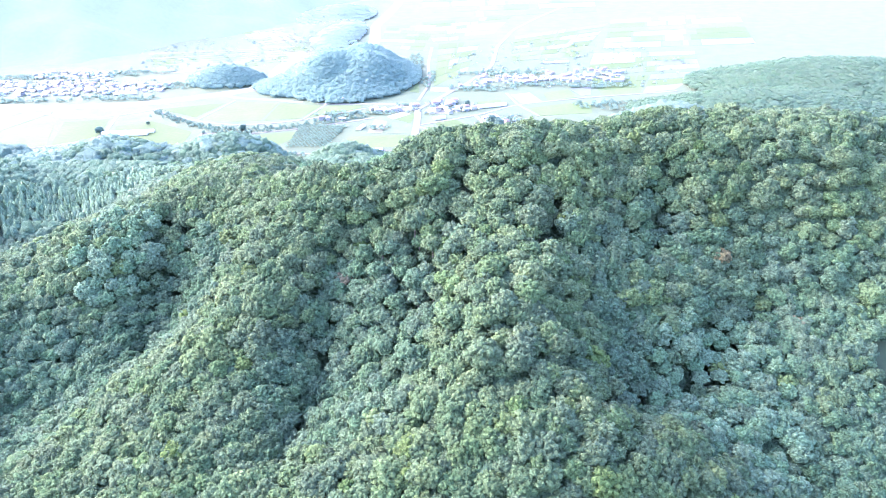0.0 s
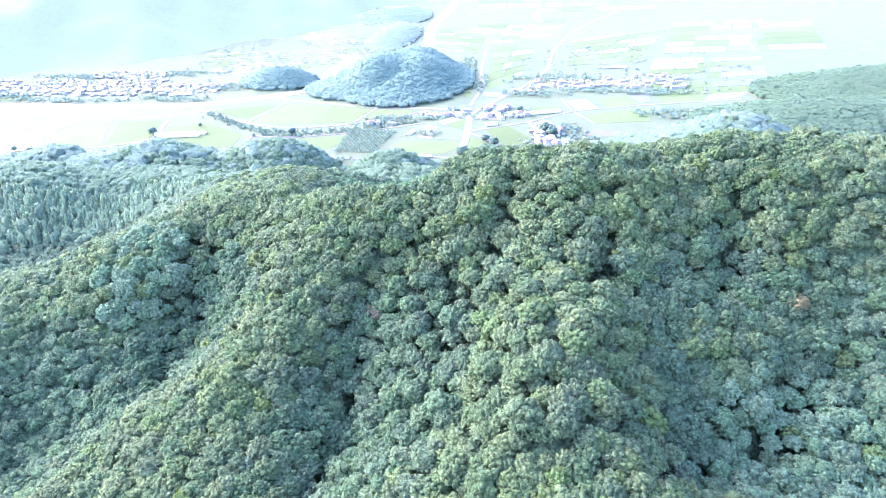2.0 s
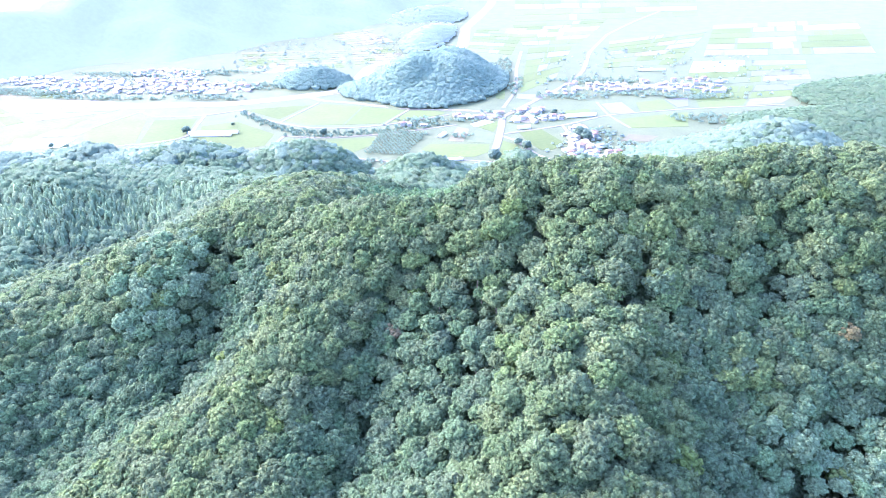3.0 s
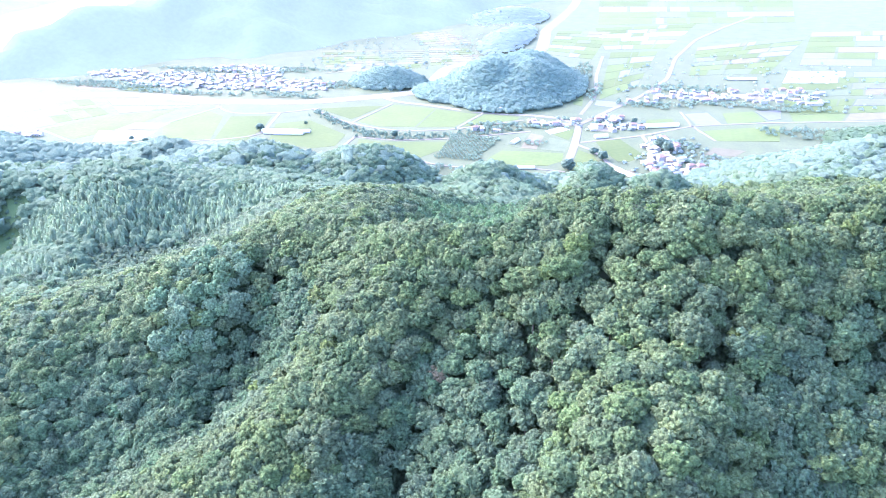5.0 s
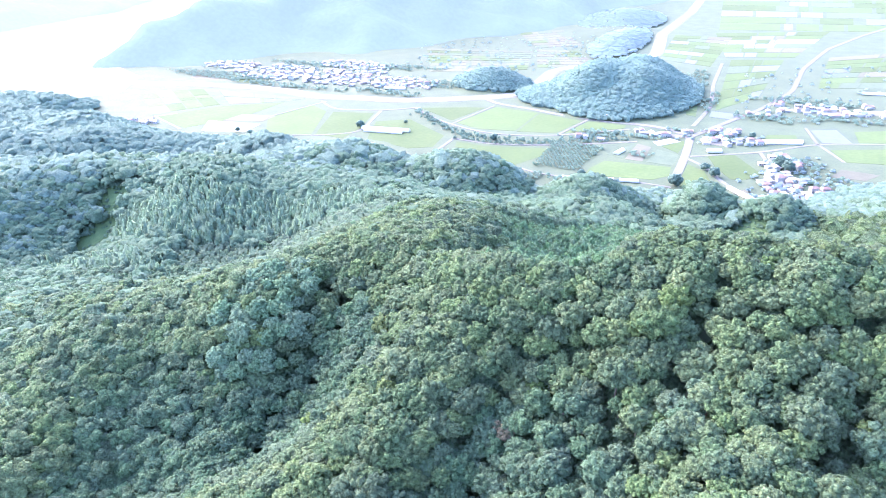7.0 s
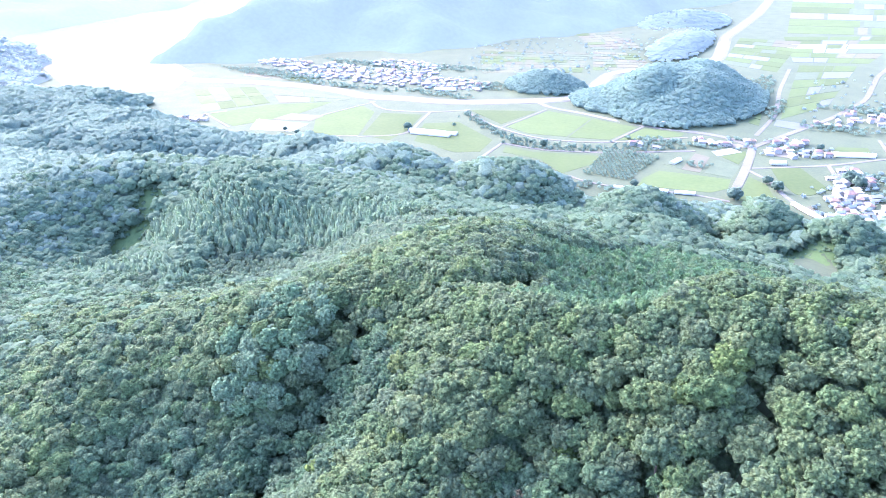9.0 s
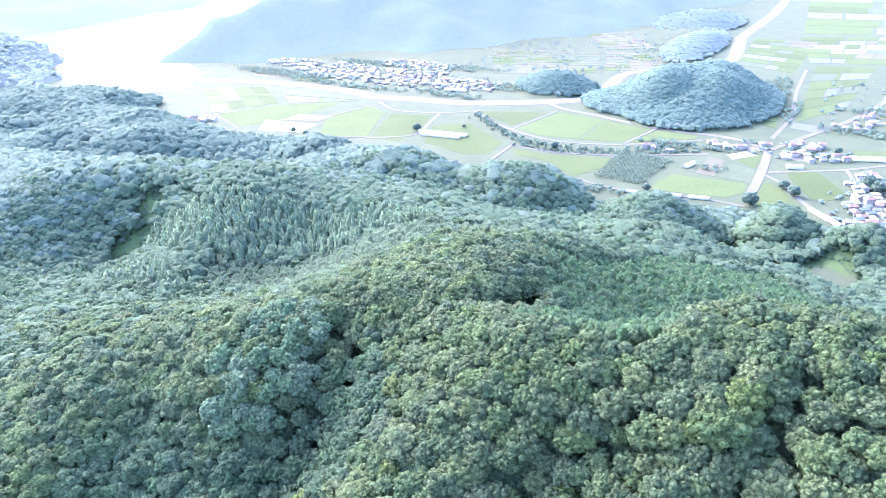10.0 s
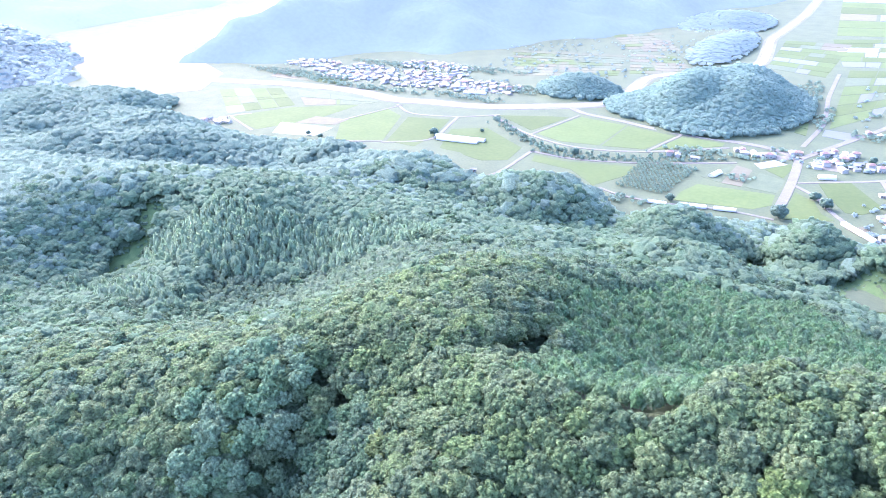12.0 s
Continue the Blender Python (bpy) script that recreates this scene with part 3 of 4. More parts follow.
p = p[ground(p[:, 0], p[:, 1]) > np.where(p[:, 0] < -600, 0.6, 3.5)]
p = p[(p[:, 0] < 45) | (p[:, 1] > 760)]
# Same distance steps here: farther trees take the haze-tinted leaves.
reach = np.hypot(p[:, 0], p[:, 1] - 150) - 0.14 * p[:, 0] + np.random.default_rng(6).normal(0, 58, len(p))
wood("mixed_wood", "mixed green woodland on the lower hills above the valley", MIDDLE, p[reach < 420], 4.7, 6.6, COOL, 6, 0.85, even=0.3)
wood("mixed_wood", "woodland on the middle hills, tinted teal for haze", LOBED, p[(reach >= 420) & (reach < 640)], 5.1, 6.4, TEAL, 18, 0.8, even=0.5)
wood("mixed_wood", "woodland on the last foothills, tinted blue green for haze", SIMPLE, p[(reach >= 640) & (np.arange(len(p)) % 5 < 3)], 6.9, 5.4, BLUE, 7, 0.72, even=0.55)
p = scatter((45, 420, 420, 760), 12, 19)
wood("mixed_wood", "mixed woodland on the hidden slope behind the ridge", FARTHEST, p[ground(p[:, 0], p[:, 1]) > 7], 7.5, 4, OAK, 20, even=0.15)

p = scatter((-560, 300, -150, 520), 3.9, 8, 0.4)
wood("larch_plantation", "pale green plantation of slim pointed larches", SPIRE, p[inside(p, LARCHES) & ~inside(p, CLEARINGS)], 2.7, 6.0, LARCH, 9, 2.2, even=0.35)
p = scatter((-500, 300, -100, 520), 3.9, 10)
wood("pine_wood", "low dull green pine wood along the saddle", FARTHEST, p[inside(p, PINES) & ~inside(p, LARCHES)], 2.5, 5.5, PINE, 11, 1.25, even=0.45)
p = scatter((-200, 300, 150, 600), 3.9, 12)
wood("young_wood", "bright teal green young trees on the back slope", SPIRE, p[inside(p, SAPLINGS) & ~inside(p, LARCHES + PINES)], 2.9, 4.6, YOUNG, 13, 1.3, even=0.35)


def on_knolls(p):
    ok = np.zeros(len(p), bool)
    for cx, cy, top, rx, ry in KNOLLS:
        ok |= ((p[:, 0] - cx) / rx) ** 2 + ((p[:, 1] - cy) / ry) ** 2 < 0.97
    return ok


LOWERED = [(x, y, rx + 9, ry + 9) for x, y, rx, ry in CLEARINGS] + LARCHES + PINES


def understory(name, label, xs, ys, high, allow, mat, seed):
    """One rough leafy sheet added between the crowns, so that their gaps look less dark."""
    rng = np.random.default_rng(seed)
    gx, gy = np.meshgrid(xs, ys)
    p = np.stack([gx.ravel(), gy.ravel()], 1)
    z = ground(p[:, 0], p[:, 1])
    ok = allow(p, z)
    w = len(xs)
    i = (np.arange(len(ys) - 1)[:, None] * w + np.arange(w - 1)[None, :]).ravel()
    q = np.stack([i, i + 1, i + w + 1, i + w], -1)
    q = q[ok[q].all(1)]
    used, q = np.unique(q, return_inverse=True)
    step = xs[1] - xs[0]
    v = np.stack([p[used, 0] + rng.uniform(-0.3, 0.3, len(used)) * step, p[used, 1] + rng.uniform(-0.3, 0.3, len(used)) * step,
                  z[used] + np.minimum(high, np.maximum(z[used] - 3, 0.5)) / (1 + gully_cut(p[used, 0], p[used, 1])) * np.where(inside(p[used], LOWERED), 0.5, 1.0) * rng.uniform(0.75, 1.15, len(used))], 1)
    ob = new(name, quads_mesh(name, v, q.reshape(-1, 4), mat, rng.uniform(0, 1, len(used)), smooth=True))
    return tagged(ob, label, "shrubs", kind="stuff")


p = scatter((-420, -160, 420, 420), 11.5, 90, 0.4)
p = p[~(in_sight(p) & (p[:, 1] > 100)) & (ground(p[:, 0], p[:, 1]) > 5)]
wood("oak_wood", "oak wood covering the slopes behind and beside the ridge", FARTHEST, p, 7.8, 5.0, OAK, 91, 0.8, even=0.15)
OPEN = CLEARINGS + LARCHES + PINES + SAPLINGS
understory("understory", "leaf sheet added to lighten gaps between the ridge oaks", np.arange(-430, 260, 5.0), np.arange(110, 500, 5.0), 6.6,
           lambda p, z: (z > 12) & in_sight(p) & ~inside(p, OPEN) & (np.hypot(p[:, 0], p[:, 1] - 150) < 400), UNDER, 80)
understory("understory", "leaf sheet added to lighten gaps in the outer woods", np.arange(-1450, 60, 8.0), np.arange(150, 940, 8.0), 5.2,
           lambda p, z: (z > 3.2) & in_sight(p) & ~inside(p, CLEARINGS + SAPLINGS) & (np.hypot(p[:, 0], p[:, 1] - 150) > 390), BLUE, 81)
understory("understory", "leaf sheet added to lighten gaps in the woods of the plain", np.arange(150, 900, 9.0), np.arange(940, 1420, 9.0), 4.6, lambda p, z: on_knolls(p), TEAL, 83)
understory("understory", "leaf sheet added to lighten gaps on the round knolls", np.arange(-600, 100, 9.0), np.arange(940, 1520, 9.0), 5.2, lambda p, z: on_knolls(p), HAZY, 82)


def glade(x, y, rx, ry, lift=0.5):
    """Open grass draped over the slope."""
    ring, v, q = 24, [], []
    for r in range(6):
        for k in range(ring):
            a, f = 6.2832 * k / ring, (r / 5) * (1 + 0.12 * math.sin(3 * k) * (r == 5))
            u, w = x + rx * 1.4 * f * math.cos(a), y + ry * 1.4 * f * math.sin(a)
            v.append((u, w, float(ground(u, w)) + lift))
    for r in range(5):
        for k in range(ring):
            j = (k + 1) % ring
            q.append((r * ring + k, (r + 1) * ring + k, (r + 1) * ring + j, r * ring + j))
    return tagged(new("meadow", quads_mesh("meadow", v, q, MEADOW, smooth=True)), "open bright green grass in a forest clearing", "meadow", kind="structure")


for k, oval in enumerate(CLEARINGS[:8]):
    glade(*oval, 0.45 + 0.04 * k)
plot = glade(2, 676, 11, 13, 1.0)
plot.name, plot.data.materials[0] = "bean_field", ROWS
tagged(plot, "sloping bean field with darker rows in the hollow", "field", "fields of the valley floor", "thing")
p = scatter((-500, 380, 60, 860), 3.6, 60, 0.45)
p = p[inside(p, CLEARINGS[:8]) & ~inside(p, [(2, 676, 16, 18)])]
edge = scatter((-520, 360, 80, 880), 3.9, 63, 0.42)
edge = edge[inside(edge, [(x, y, rx + 7, ry + 7) for x, y, rx, ry in CLEARINGS[:8]]) & ~inside(edge, [(x, y, rx - 1, ry - 1) for x, y, rx, ry in CLEARINGS[:8]])]
wood("bushes", "tall shrubs fringing the forest clearings", FARTHEST, edge, 3.0, 2.0, TEAL, 64, 1.0, even=0.5)
wood("bushes", "low bushes dotted over the grassy clearings", FARTHEST, p[np.random.default_rng(61).uniform(0, 1, len(p)) < 0.5], 1.6, 0.5, TEAL, 62, 0.8, even=0.5)


p = scatter((-1420, 700, -700, 930), 8, 42)
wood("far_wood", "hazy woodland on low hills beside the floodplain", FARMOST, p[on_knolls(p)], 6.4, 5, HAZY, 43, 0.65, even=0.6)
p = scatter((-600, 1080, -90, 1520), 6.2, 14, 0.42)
wood("far_wood", "woodland over the round hill by the river, tinted blue for haze", SIMPLE, p[on_knolls(p)], 4.9, 3.6, HAZY, 15, 0.8, even=0.7)
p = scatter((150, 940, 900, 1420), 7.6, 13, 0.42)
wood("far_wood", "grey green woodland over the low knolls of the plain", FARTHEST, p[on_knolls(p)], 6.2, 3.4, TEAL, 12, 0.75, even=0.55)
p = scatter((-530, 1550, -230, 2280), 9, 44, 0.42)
wood("far_wood", "woodland between terraces and upper river, paled and blued for haze", FARMOST, p[on_knolls(p)], 8.0, 3.0, HAZIEST, 45, 0.55, even=0.75)


def part(name, bm, mat, parent, label=""):
    me = bpy.data.meshes.new(name)
    bm.normal_update()
    bm.to_mesh(me)
    bm.free()
    me.materials.append(mat)
    ob = new(name, me)
    ob.parent = parent
    if label:
        ob["label"] = label
    return ob


def limb(bm, a, b, r0, r1, sides=6):
    """A tapered branch from a to b."""
    a, b = Vector(a), Vector(b)
    turn = (b - a).to_track_quat("Z", "Y").to_matrix()
    rings = []
    for c, r in ((a, r0), (b, r1)):
        rings.append([bm.verts.new(c + turn @ Vector((r * math.cos(6.2832 * k / sides), r * math.sin(6.2832 * k / sides), 0))) for k in range(sides)])
    for k in range(sides):
        bm.faces.new((rings[0][k], rings[0][(k + 1) % sides], rings[1][(k + 1) % sides], rings[1][k]))


def oak_tree(seed, mat, label):
    """A broadleaf tree: trunk with limbs, and a lobed crown."""
    rng = np.random.default_rng(seed)
    root = tagged(new("oak_tree"), label, "tree", "oaks on the near slope")
    bm = bmesh.new()
    limb(bm, (0, 0, -1.0), (0.1, 0, 4.5), 0.28, 0.19, 7)
    for k in range(4):
        a = k * 1.57 + rng.uniform(0, 0.8)
        limb(bm, (0.1, 0, 4.2), (2.1 * math.cos(a), 2.1 * math.sin(a), 7.4 + rng.uniform(-0.5, 1)), 0.14, 0.05, 5)
    part("trunk", bm, BARK, root)
    v, q, n = broad_crown(seed, 56, 1, 0.72)
    n = n * 0.7 + np.array([0, 0, 0.3])
    n /= np.linalg.norm(n, axis=1)[:, None]
    v = v * np.array([4.3, 4.3, 3.8]) + np.array([0, 0, 6.9])
    crown = new("crown", quads_mesh("crown", v, q, mat, normals=n))
    crown.parent = root
    return root


oaks = [oak_tree(100 + s, OAK_ONE, "rounded green oak in full summer leaf") for s in range(6)]
# Oaks for hollows, with the hollow's shade in the leaf colour.
cool_oaks = [oak_tree(110 + s, COOL_ONE, "oak in full leaf in a hollow, tinted blue green for shade") for s in range(3)]
rusty = oak_tree(120, RUST, "broadleaf tree with leaves turning orange brown")
rng = np.random.default_rng(77)
zs = ground(NEAR_TREES[:, 0], NEAR_TREES[:, 1])
hollow, planted = sunken(NEAR_TREES, 9), set()
for k, ((x, y), z) in enumerate(zip(NEAR_TREES, zs)):
    m = pose(x, y, z, 0, 0, rng.uniform(0, 360))
    s = rng.lognormal(0, 0.18)
    kinds = cool_oaks if hollow[k] else oaks
    first = kinds[k % len(kinds)]
    ob = copy_thing(first, m) if first.name in planted else first
    planted.add(first.name)
    ob.matrix_basis = m @ Matrix.Diagonal((s, s, s * rng.uniform(0.9, 1.15), 1))
ob = copy_thing(rusty, pose(126, 232, float(ground(126, 232)) + 0.5, 0, 0, 40))
rusty.matrix_basis = pose(101, 253, float(ground(101, 253)) + 1.5)
ob = copy_thing(rusty, pose(-53, 245, float(ground(-53, 245)), 0, 0, 90))


# ---- distant mountains ----
def mountain(name, label, foot, rise, top, mat, seed):
    """A range over a foot line of corners (counter-clockwise), with gullied flanks."""
    foot = np.array(foot, float)
    xs = np.arange(foot[:, 0].min() - 224, foot[:, 0].max() + 225, 28)
    ys = np.arange(foot[:, 1].min() - 224, foot[:, 1].max() + 225, 28)

    def height(x, y):
        d = np.full(x.shape, 1e9)
        for a, b in zip(foot, np.roll(foot, -1, 0)):
            e = (b - a) / np.linalg.norm(b - a)
            d = np.minimum(d, (x - a[0]) * -e[1] + (y - a[1]) * e[0])
        rough = np.array([noise.fractal(Vector((u * 0.0035, v * 0.0035, seed)), 0.8, 2.1, 5) for u, v in zip(x.ravel(), y.ravel())]).reshape(x.shape)
        return np.minimum(np.maximum(d + 70 * rough + 20, -60) * rise * (1 + 0.45 * rough), top) - 4

    tagged(new(name, grid_mesh(name, xs, ys, height, mat)), label, "backdrop", kind="structure")
    return height


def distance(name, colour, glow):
    """Far wooded mountains; a bluish glow in the material stands in for the haze over them."""
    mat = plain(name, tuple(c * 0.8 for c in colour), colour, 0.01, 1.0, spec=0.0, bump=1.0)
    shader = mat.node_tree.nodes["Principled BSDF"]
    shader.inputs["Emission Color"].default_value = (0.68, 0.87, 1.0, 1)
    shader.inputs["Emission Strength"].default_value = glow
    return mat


# Glow strengths set the haze: more for the farther range.
FAR_RANGE, FARTHER = distance("far_range_haze_glow", (0.046, 0.068, 0.070), 0.046), distance("farthest_range_haze_glow", (0.045, 0.056, 0.062), 0.074)
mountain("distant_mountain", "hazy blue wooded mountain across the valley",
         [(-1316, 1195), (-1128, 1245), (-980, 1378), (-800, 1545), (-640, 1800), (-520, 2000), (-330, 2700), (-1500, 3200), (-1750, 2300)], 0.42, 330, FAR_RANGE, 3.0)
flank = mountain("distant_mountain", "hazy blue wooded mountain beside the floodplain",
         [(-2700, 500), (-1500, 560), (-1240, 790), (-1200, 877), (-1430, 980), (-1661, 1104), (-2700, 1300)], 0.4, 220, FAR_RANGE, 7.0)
mountain("distant_mountain", "far mountain range beyond the river, paled by haze glow",
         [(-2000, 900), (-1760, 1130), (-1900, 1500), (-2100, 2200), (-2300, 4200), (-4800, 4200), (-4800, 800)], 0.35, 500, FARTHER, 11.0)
p = scatter((-2000, 600, -1190, 1180), 13, 40)
rise = flank(p[:, 0], p[:, 1])
p, rise = p[rise > 2], rise[rise > 2]
wood("mountain_wood", "pale hazy woodland on the flank of the mountain", FARMOST, p, 9, 3, HAZIEST, 41, 0.6, rise, even=0.75)


# ---- river, roads and fields of the valley floor ----
def ribbon(name, label, line, width, mat, lift, category):
    """A strip of the given width along a line, a little raised, with sides."""
    pts = [Vector((*p, 0)) for p in line]
    fine = []
    for a, b in zip(pts, pts[1:]):
        n = max(1, int((b - a).length / 12))
        fine += [a.lerp(b, i / n) for i in range(n)]
    fine.append(pts[-1])
    for _ in range(4):
        fine = [fine[0]] + [(a + b * 2 + c) / 4 for a, b, c in zip(fine, fine[1:], fine[2:])] + [fine[-1]]
    bm = bmesh.new()
    rows = []
    for i, p in enumerate(fine):
        d = (fine[min(i + 1, len(fine) - 1)] - fine[max(i - 1, 0)]).normalized()
        side = Vector((-d.y, d.x, 0)) * width / 2
        z = float(ground(p.x, p.y)) + lift
        rows.append([bm.verts.new((p + s * side) + Vector((0, 0, h))) for s, h in ((1.1, z - lift - 0.3), (1, z), (-1, z), (-1.1, z - lift - 0.3))])
    for a, b in zip(rows, rows[1:]):
        for k in range(3):
            bm.faces.new((a[k], a[k + 1], b[k + 1], b[k]))
    bmesh.ops.recalc_face_normals(bm, faces=bm.faces[:])
    return tagged(part(name, bm, mat, None), label, category, kind="structure")


def slab(name, label, corners, mat, thick, category, group=""):
    """A flat parcel standing a little above the ground, with sides."""
    z = float(ground(sum(c[0] for c in corners) / len(corners), sum(c[1] for c in corners) / len(corners)))
    bm = bmesh.new()
    low = [bm.verts.new((x, y, z - 1.5)) for x, y in corners]
    high = [bm.verts.new((x, y, z + thick)) for x, y in corners]
    bm.faces.new(high)
    for k in range(len(low)):
        j = (k + 1) % len(low)
        bm.faces.new((low[k], low[j], high[j], high[k]))
    bmesh.ops.recalc_face_normals(bm, faces=bm.faces[:])
    return tagged(part(name, bm, mat, None), label, category, group)


CROPS = {"rice": (RICE, "rice_paddy", "bright green paddy of ripening rice", 0.25), "film": (FILM, "mulched_field", "grey blue field covered with mulching film", 0.3),
         "white": (SHEET, "sheeted_field", "field under white plastic sheeting", 0.25), "soil": (SOIL, "tilled_field", "pale brown tilled field", 0.25),
         "stubble": (STUBBLE, "stubble_field", "pale yellow green harvested field", 0.2),
         "scrub": (SCRUB, "bean_field", "rough dark green bean field", 0.3)}


PLOTS = []


def field(crop, *corners):
    mat, name, label, thick = CROPS[crop]
    PLOTS.append(crop)
    thick = thick * 0.5 + 0.005 * (len(PLOTS) % 24)
    return slab(name, label, corners, mat, thick, "field", "fields of the valley floor")


slab("floodplain", "wide pale sand and shallow water shining in the sun", [(-1195, 880), (-1085, 1000), (-1160, 1120), (-1330, 1200), (-1480, 1310), (-1620, 1800),
     (-1720, 2300), (-1990, 2300), (-1900, 1500), (-1760, 1130), (-1430, 985)], SAND, 0.25, "river")["kind"] = "structure"
ribbon("river_bank", "pale gravel banks along the river", [(-397, 1229), (-452, 1190), (-529, 1145), (-589, 1123),
       (-662, 1118), (-718, 1099), (-793, 1119), (-860, 1123), (-984, 1107), (-1103, 1076), (-1230, 1050)], 32, SAND, 0.5, "river bank")
ribbon("river", "bright slow river crossing the valley", [(-397, 1229), (-452, 1190), (-529, 1145), (-589, 1123),
       (-662, 1118), (-718, 1099), (-793, 1119), (-860, 1123), (-984, 1107), (-1103, 1076), (-1230, 1050)], 14, WATER, 0.8, "river")
NORTH = [(-240, 2800), (-272, 2615), (-262, 2300), (-268, 2070), (-276, 1900), (-262, 1800), (-244, 1650), (-255, 1580), (-330, 1520), (-400, 1440), (-392, 1320), (-400, 1225)]
ribbon("river_bank", "narrow gravel banks of the upper river", NORTH, 26, SAND, 0.4, "river bank")
ribbon("river", "narrow upper river behind the round hill", NORTH, 14, WATER, 0.7, "river")
PALE_ROAD = "pale concrete road through the fields"
for width, line in (
        (10, [(-97, 1087), (-130, 1119), (-177, 1122), (-255, 1124), (-297, 1133), (-355, 1153), (-411, 1160), (-440, 1185)]),
        (10, [(-97, 1087), (-93, 1030), (-91, 974), (-91, 906)]),
        (8, [(-97, 1087), (-59, 1175), (-16, 1273), (23, 1403), (36, 1592), (80, 1813), (152, 2003), (240, 2200)]),
        (6, [(-101, 1140), (-96, 1190), (-90, 1256), (-104, 1416), (-108, 1598)]),
        (5, [(-89, 993), (-59, 967), (-47, 931), (-29, 908), (20, 850), (45, 815)]),
        (5, [(-525, 1092), (-482, 1056), (-437, 1030), (-384, 1008), (-338, 1005), (-271, 1027), (-181, 1094)]),
        (5, [(-400, 965), (-338, 959), (-257, 986), (-160, 1040)]), (5, [(-400, 965), (-398, 861), (-410, 845)]), (4, [(-433, 1032), (-411, 1149)]),
        (5, [(-600, 905), (-540, 942), (-571, 1059)]), (4, [(-269, 1033), (-250, 1119)]), (4, [(-275, 885), (-254, 871), (-219, 872), (-194, 872), (-140, 888), (-90, 883)]),
        (5, [(-86, 1002), (-6, 1049), (60, 1112), (170, 1150), (330, 1190)]), (5, [(-6, 1049), (12, 985), (2, 930)]), (4, [(60, 1112), (90, 1044)]), (4, [(45, 1185), (60, 1112)]),
        (5, [(-520, 1099), (-571, 1059), (-650, 1040), (-700, 1080)]), (5, [(-909, 850), (-905, 905), (-880, 930)]), (4, [(-905, 905), (-808, 862)]), (4, [(-724, 961), (-690, 1080)]),
        (4, [(-664, 878), (-602, 909)]), (3, [(-64, 712), (-70, 698), (-73, 672), (-66, 650), (-49, 640), (-34, 640), (-21, 640), (-10, 644), (4, 642), (30, 636)])):
    ribbon("road", PALE_ROAD, line, width, ROAD, 0.46 if width > 5 else 1.1 if width == 3 else 0.4, "road")
field("rice", (-519, 1097), (-444, 1127), (-420, 1133), (-441, 1048))
field("rice", (-428, 1039), (-405, 1143), (-331, 1131), (-332, 1029), (-386, 1021))
field("rice", (-328, 1129), (-256, 1112), (-274, 1040), (-328, 1028))
field("rice", (-264, 1042), (-246, 1111), (-190, 1110), (-190, 1096))
field("rice", (-515, 922), (-547, 1002), (-504, 1031), (-418, 972), (-411, 920), (-440, 903))
field("rice", (-390, 954), (-347, 949), (-262, 970), (-262, 935), (-284, 888), (-327, 925), (-383, 931))
field("rice", (-640, 1026), (-575, 1043), (-552, 966), (-549, 910), (-598, 914))
field("rice", (-720, 961), (-696, 1050), (-653, 1025), (-604, 913), (-664, 882))
field("rice", (-900, 900), (-844, 989), (-755, 1050), (-762, 950), (-807, 869))
field("rice", (-192, 915), (-182, 947), (-101, 953), (-99, 921), (-114, 901), (-192, 888))
field("rice", (-126, 1031), (-103, 1066), (-99, 1049), (-102, 1010))
field("rice", (-84, 971), (-62, 951), (-52, 921), (-38, 908), (-82, 889), (-84, 907))
field("rice", (-66, 1012), (-37, 1032), (1, 965), (-16, 938), (-31, 935), (-52, 972))
field("rice", (106, 1187), (150, 1208), (163, 1155), (110, 1131))
field("rice", (-7, 1093), (-2, 1131), (33, 1143), (39, 1111))
field("rice", (75, 1089), (180, 1136), (171, 1060), (92, 1046))
field("film", (51, 1174), (84, 1189), (102, 1128), (66, 1118))
field("film", (153, 1211), (191, 1223), (185, 1171), (168, 1160))
field("white", (-771, 867), (-799, 914), (-708, 927), (-705, 885))
field("white", (-141, 1047), (-131, 1031), (-106, 1060), (-122, 1071))
field("soil", (-160, 963), (-158, 1031), (-138, 1022), (-138, 961))
field("soil", (-778, 922), (-773, 964), (-714, 974), (-714, 941))
field("soil", (-28, 894), (-11, 908), (7, 879), (-2, 869))
field("scrub", (-133, 962), (-129, 1017), (-99, 1003), (-101, 958))
field("scrub", (-186, 974), (-162, 1028), (-163, 964))

field("film", (-86, 1200), (-56, 1192), (-36, 1226), (-86, 1232))
field("soil", (74, 984), (110, 984), (126, 1010), (86, 1016))


def parcels(a, b, c, d, across, along, crops, seed):
    """A patchwork of parcels over the four-sided piece of land a, b, c, d."""
    rng = np.random.default_rng(seed)
    a, b, c, d = (np.array(p, float) for p in (a, b, c, d))
    us = [np.concatenate([[0], np.sort(rng.uniform(0.12, 0.88, across - 1) * 0.35 + np.arange(1, across) / across * 0.65), [1]]) for _ in range(along)]
    for j in range(along):
        v0, v1 = (j + 0.03) / along, (j + 0.97) / along
        for u0, u1 in zip(us[j], us[j][1:]):
            if u1 - u0 < 0.05:
                continue
            u0, u1 = u0 + 0.008, u1 - 0.008
            at = [tuple((a * (1 - u) + b * u) * (1 - v) + (d * (1 - u) + c * u) * v) for u, v in ((u0, v0), (u1, v0), (u1, v1), (u0, v1))]
            field(crops[rng.integers(0, len(crops))], *at)


MIX = ["rice", "rice", "rice", "film", "soil", "rice", "scrub"]
BARE = ["rice", "soil", "stubble", "film", "rice", "stubble", "scrub", "rice", "white"]
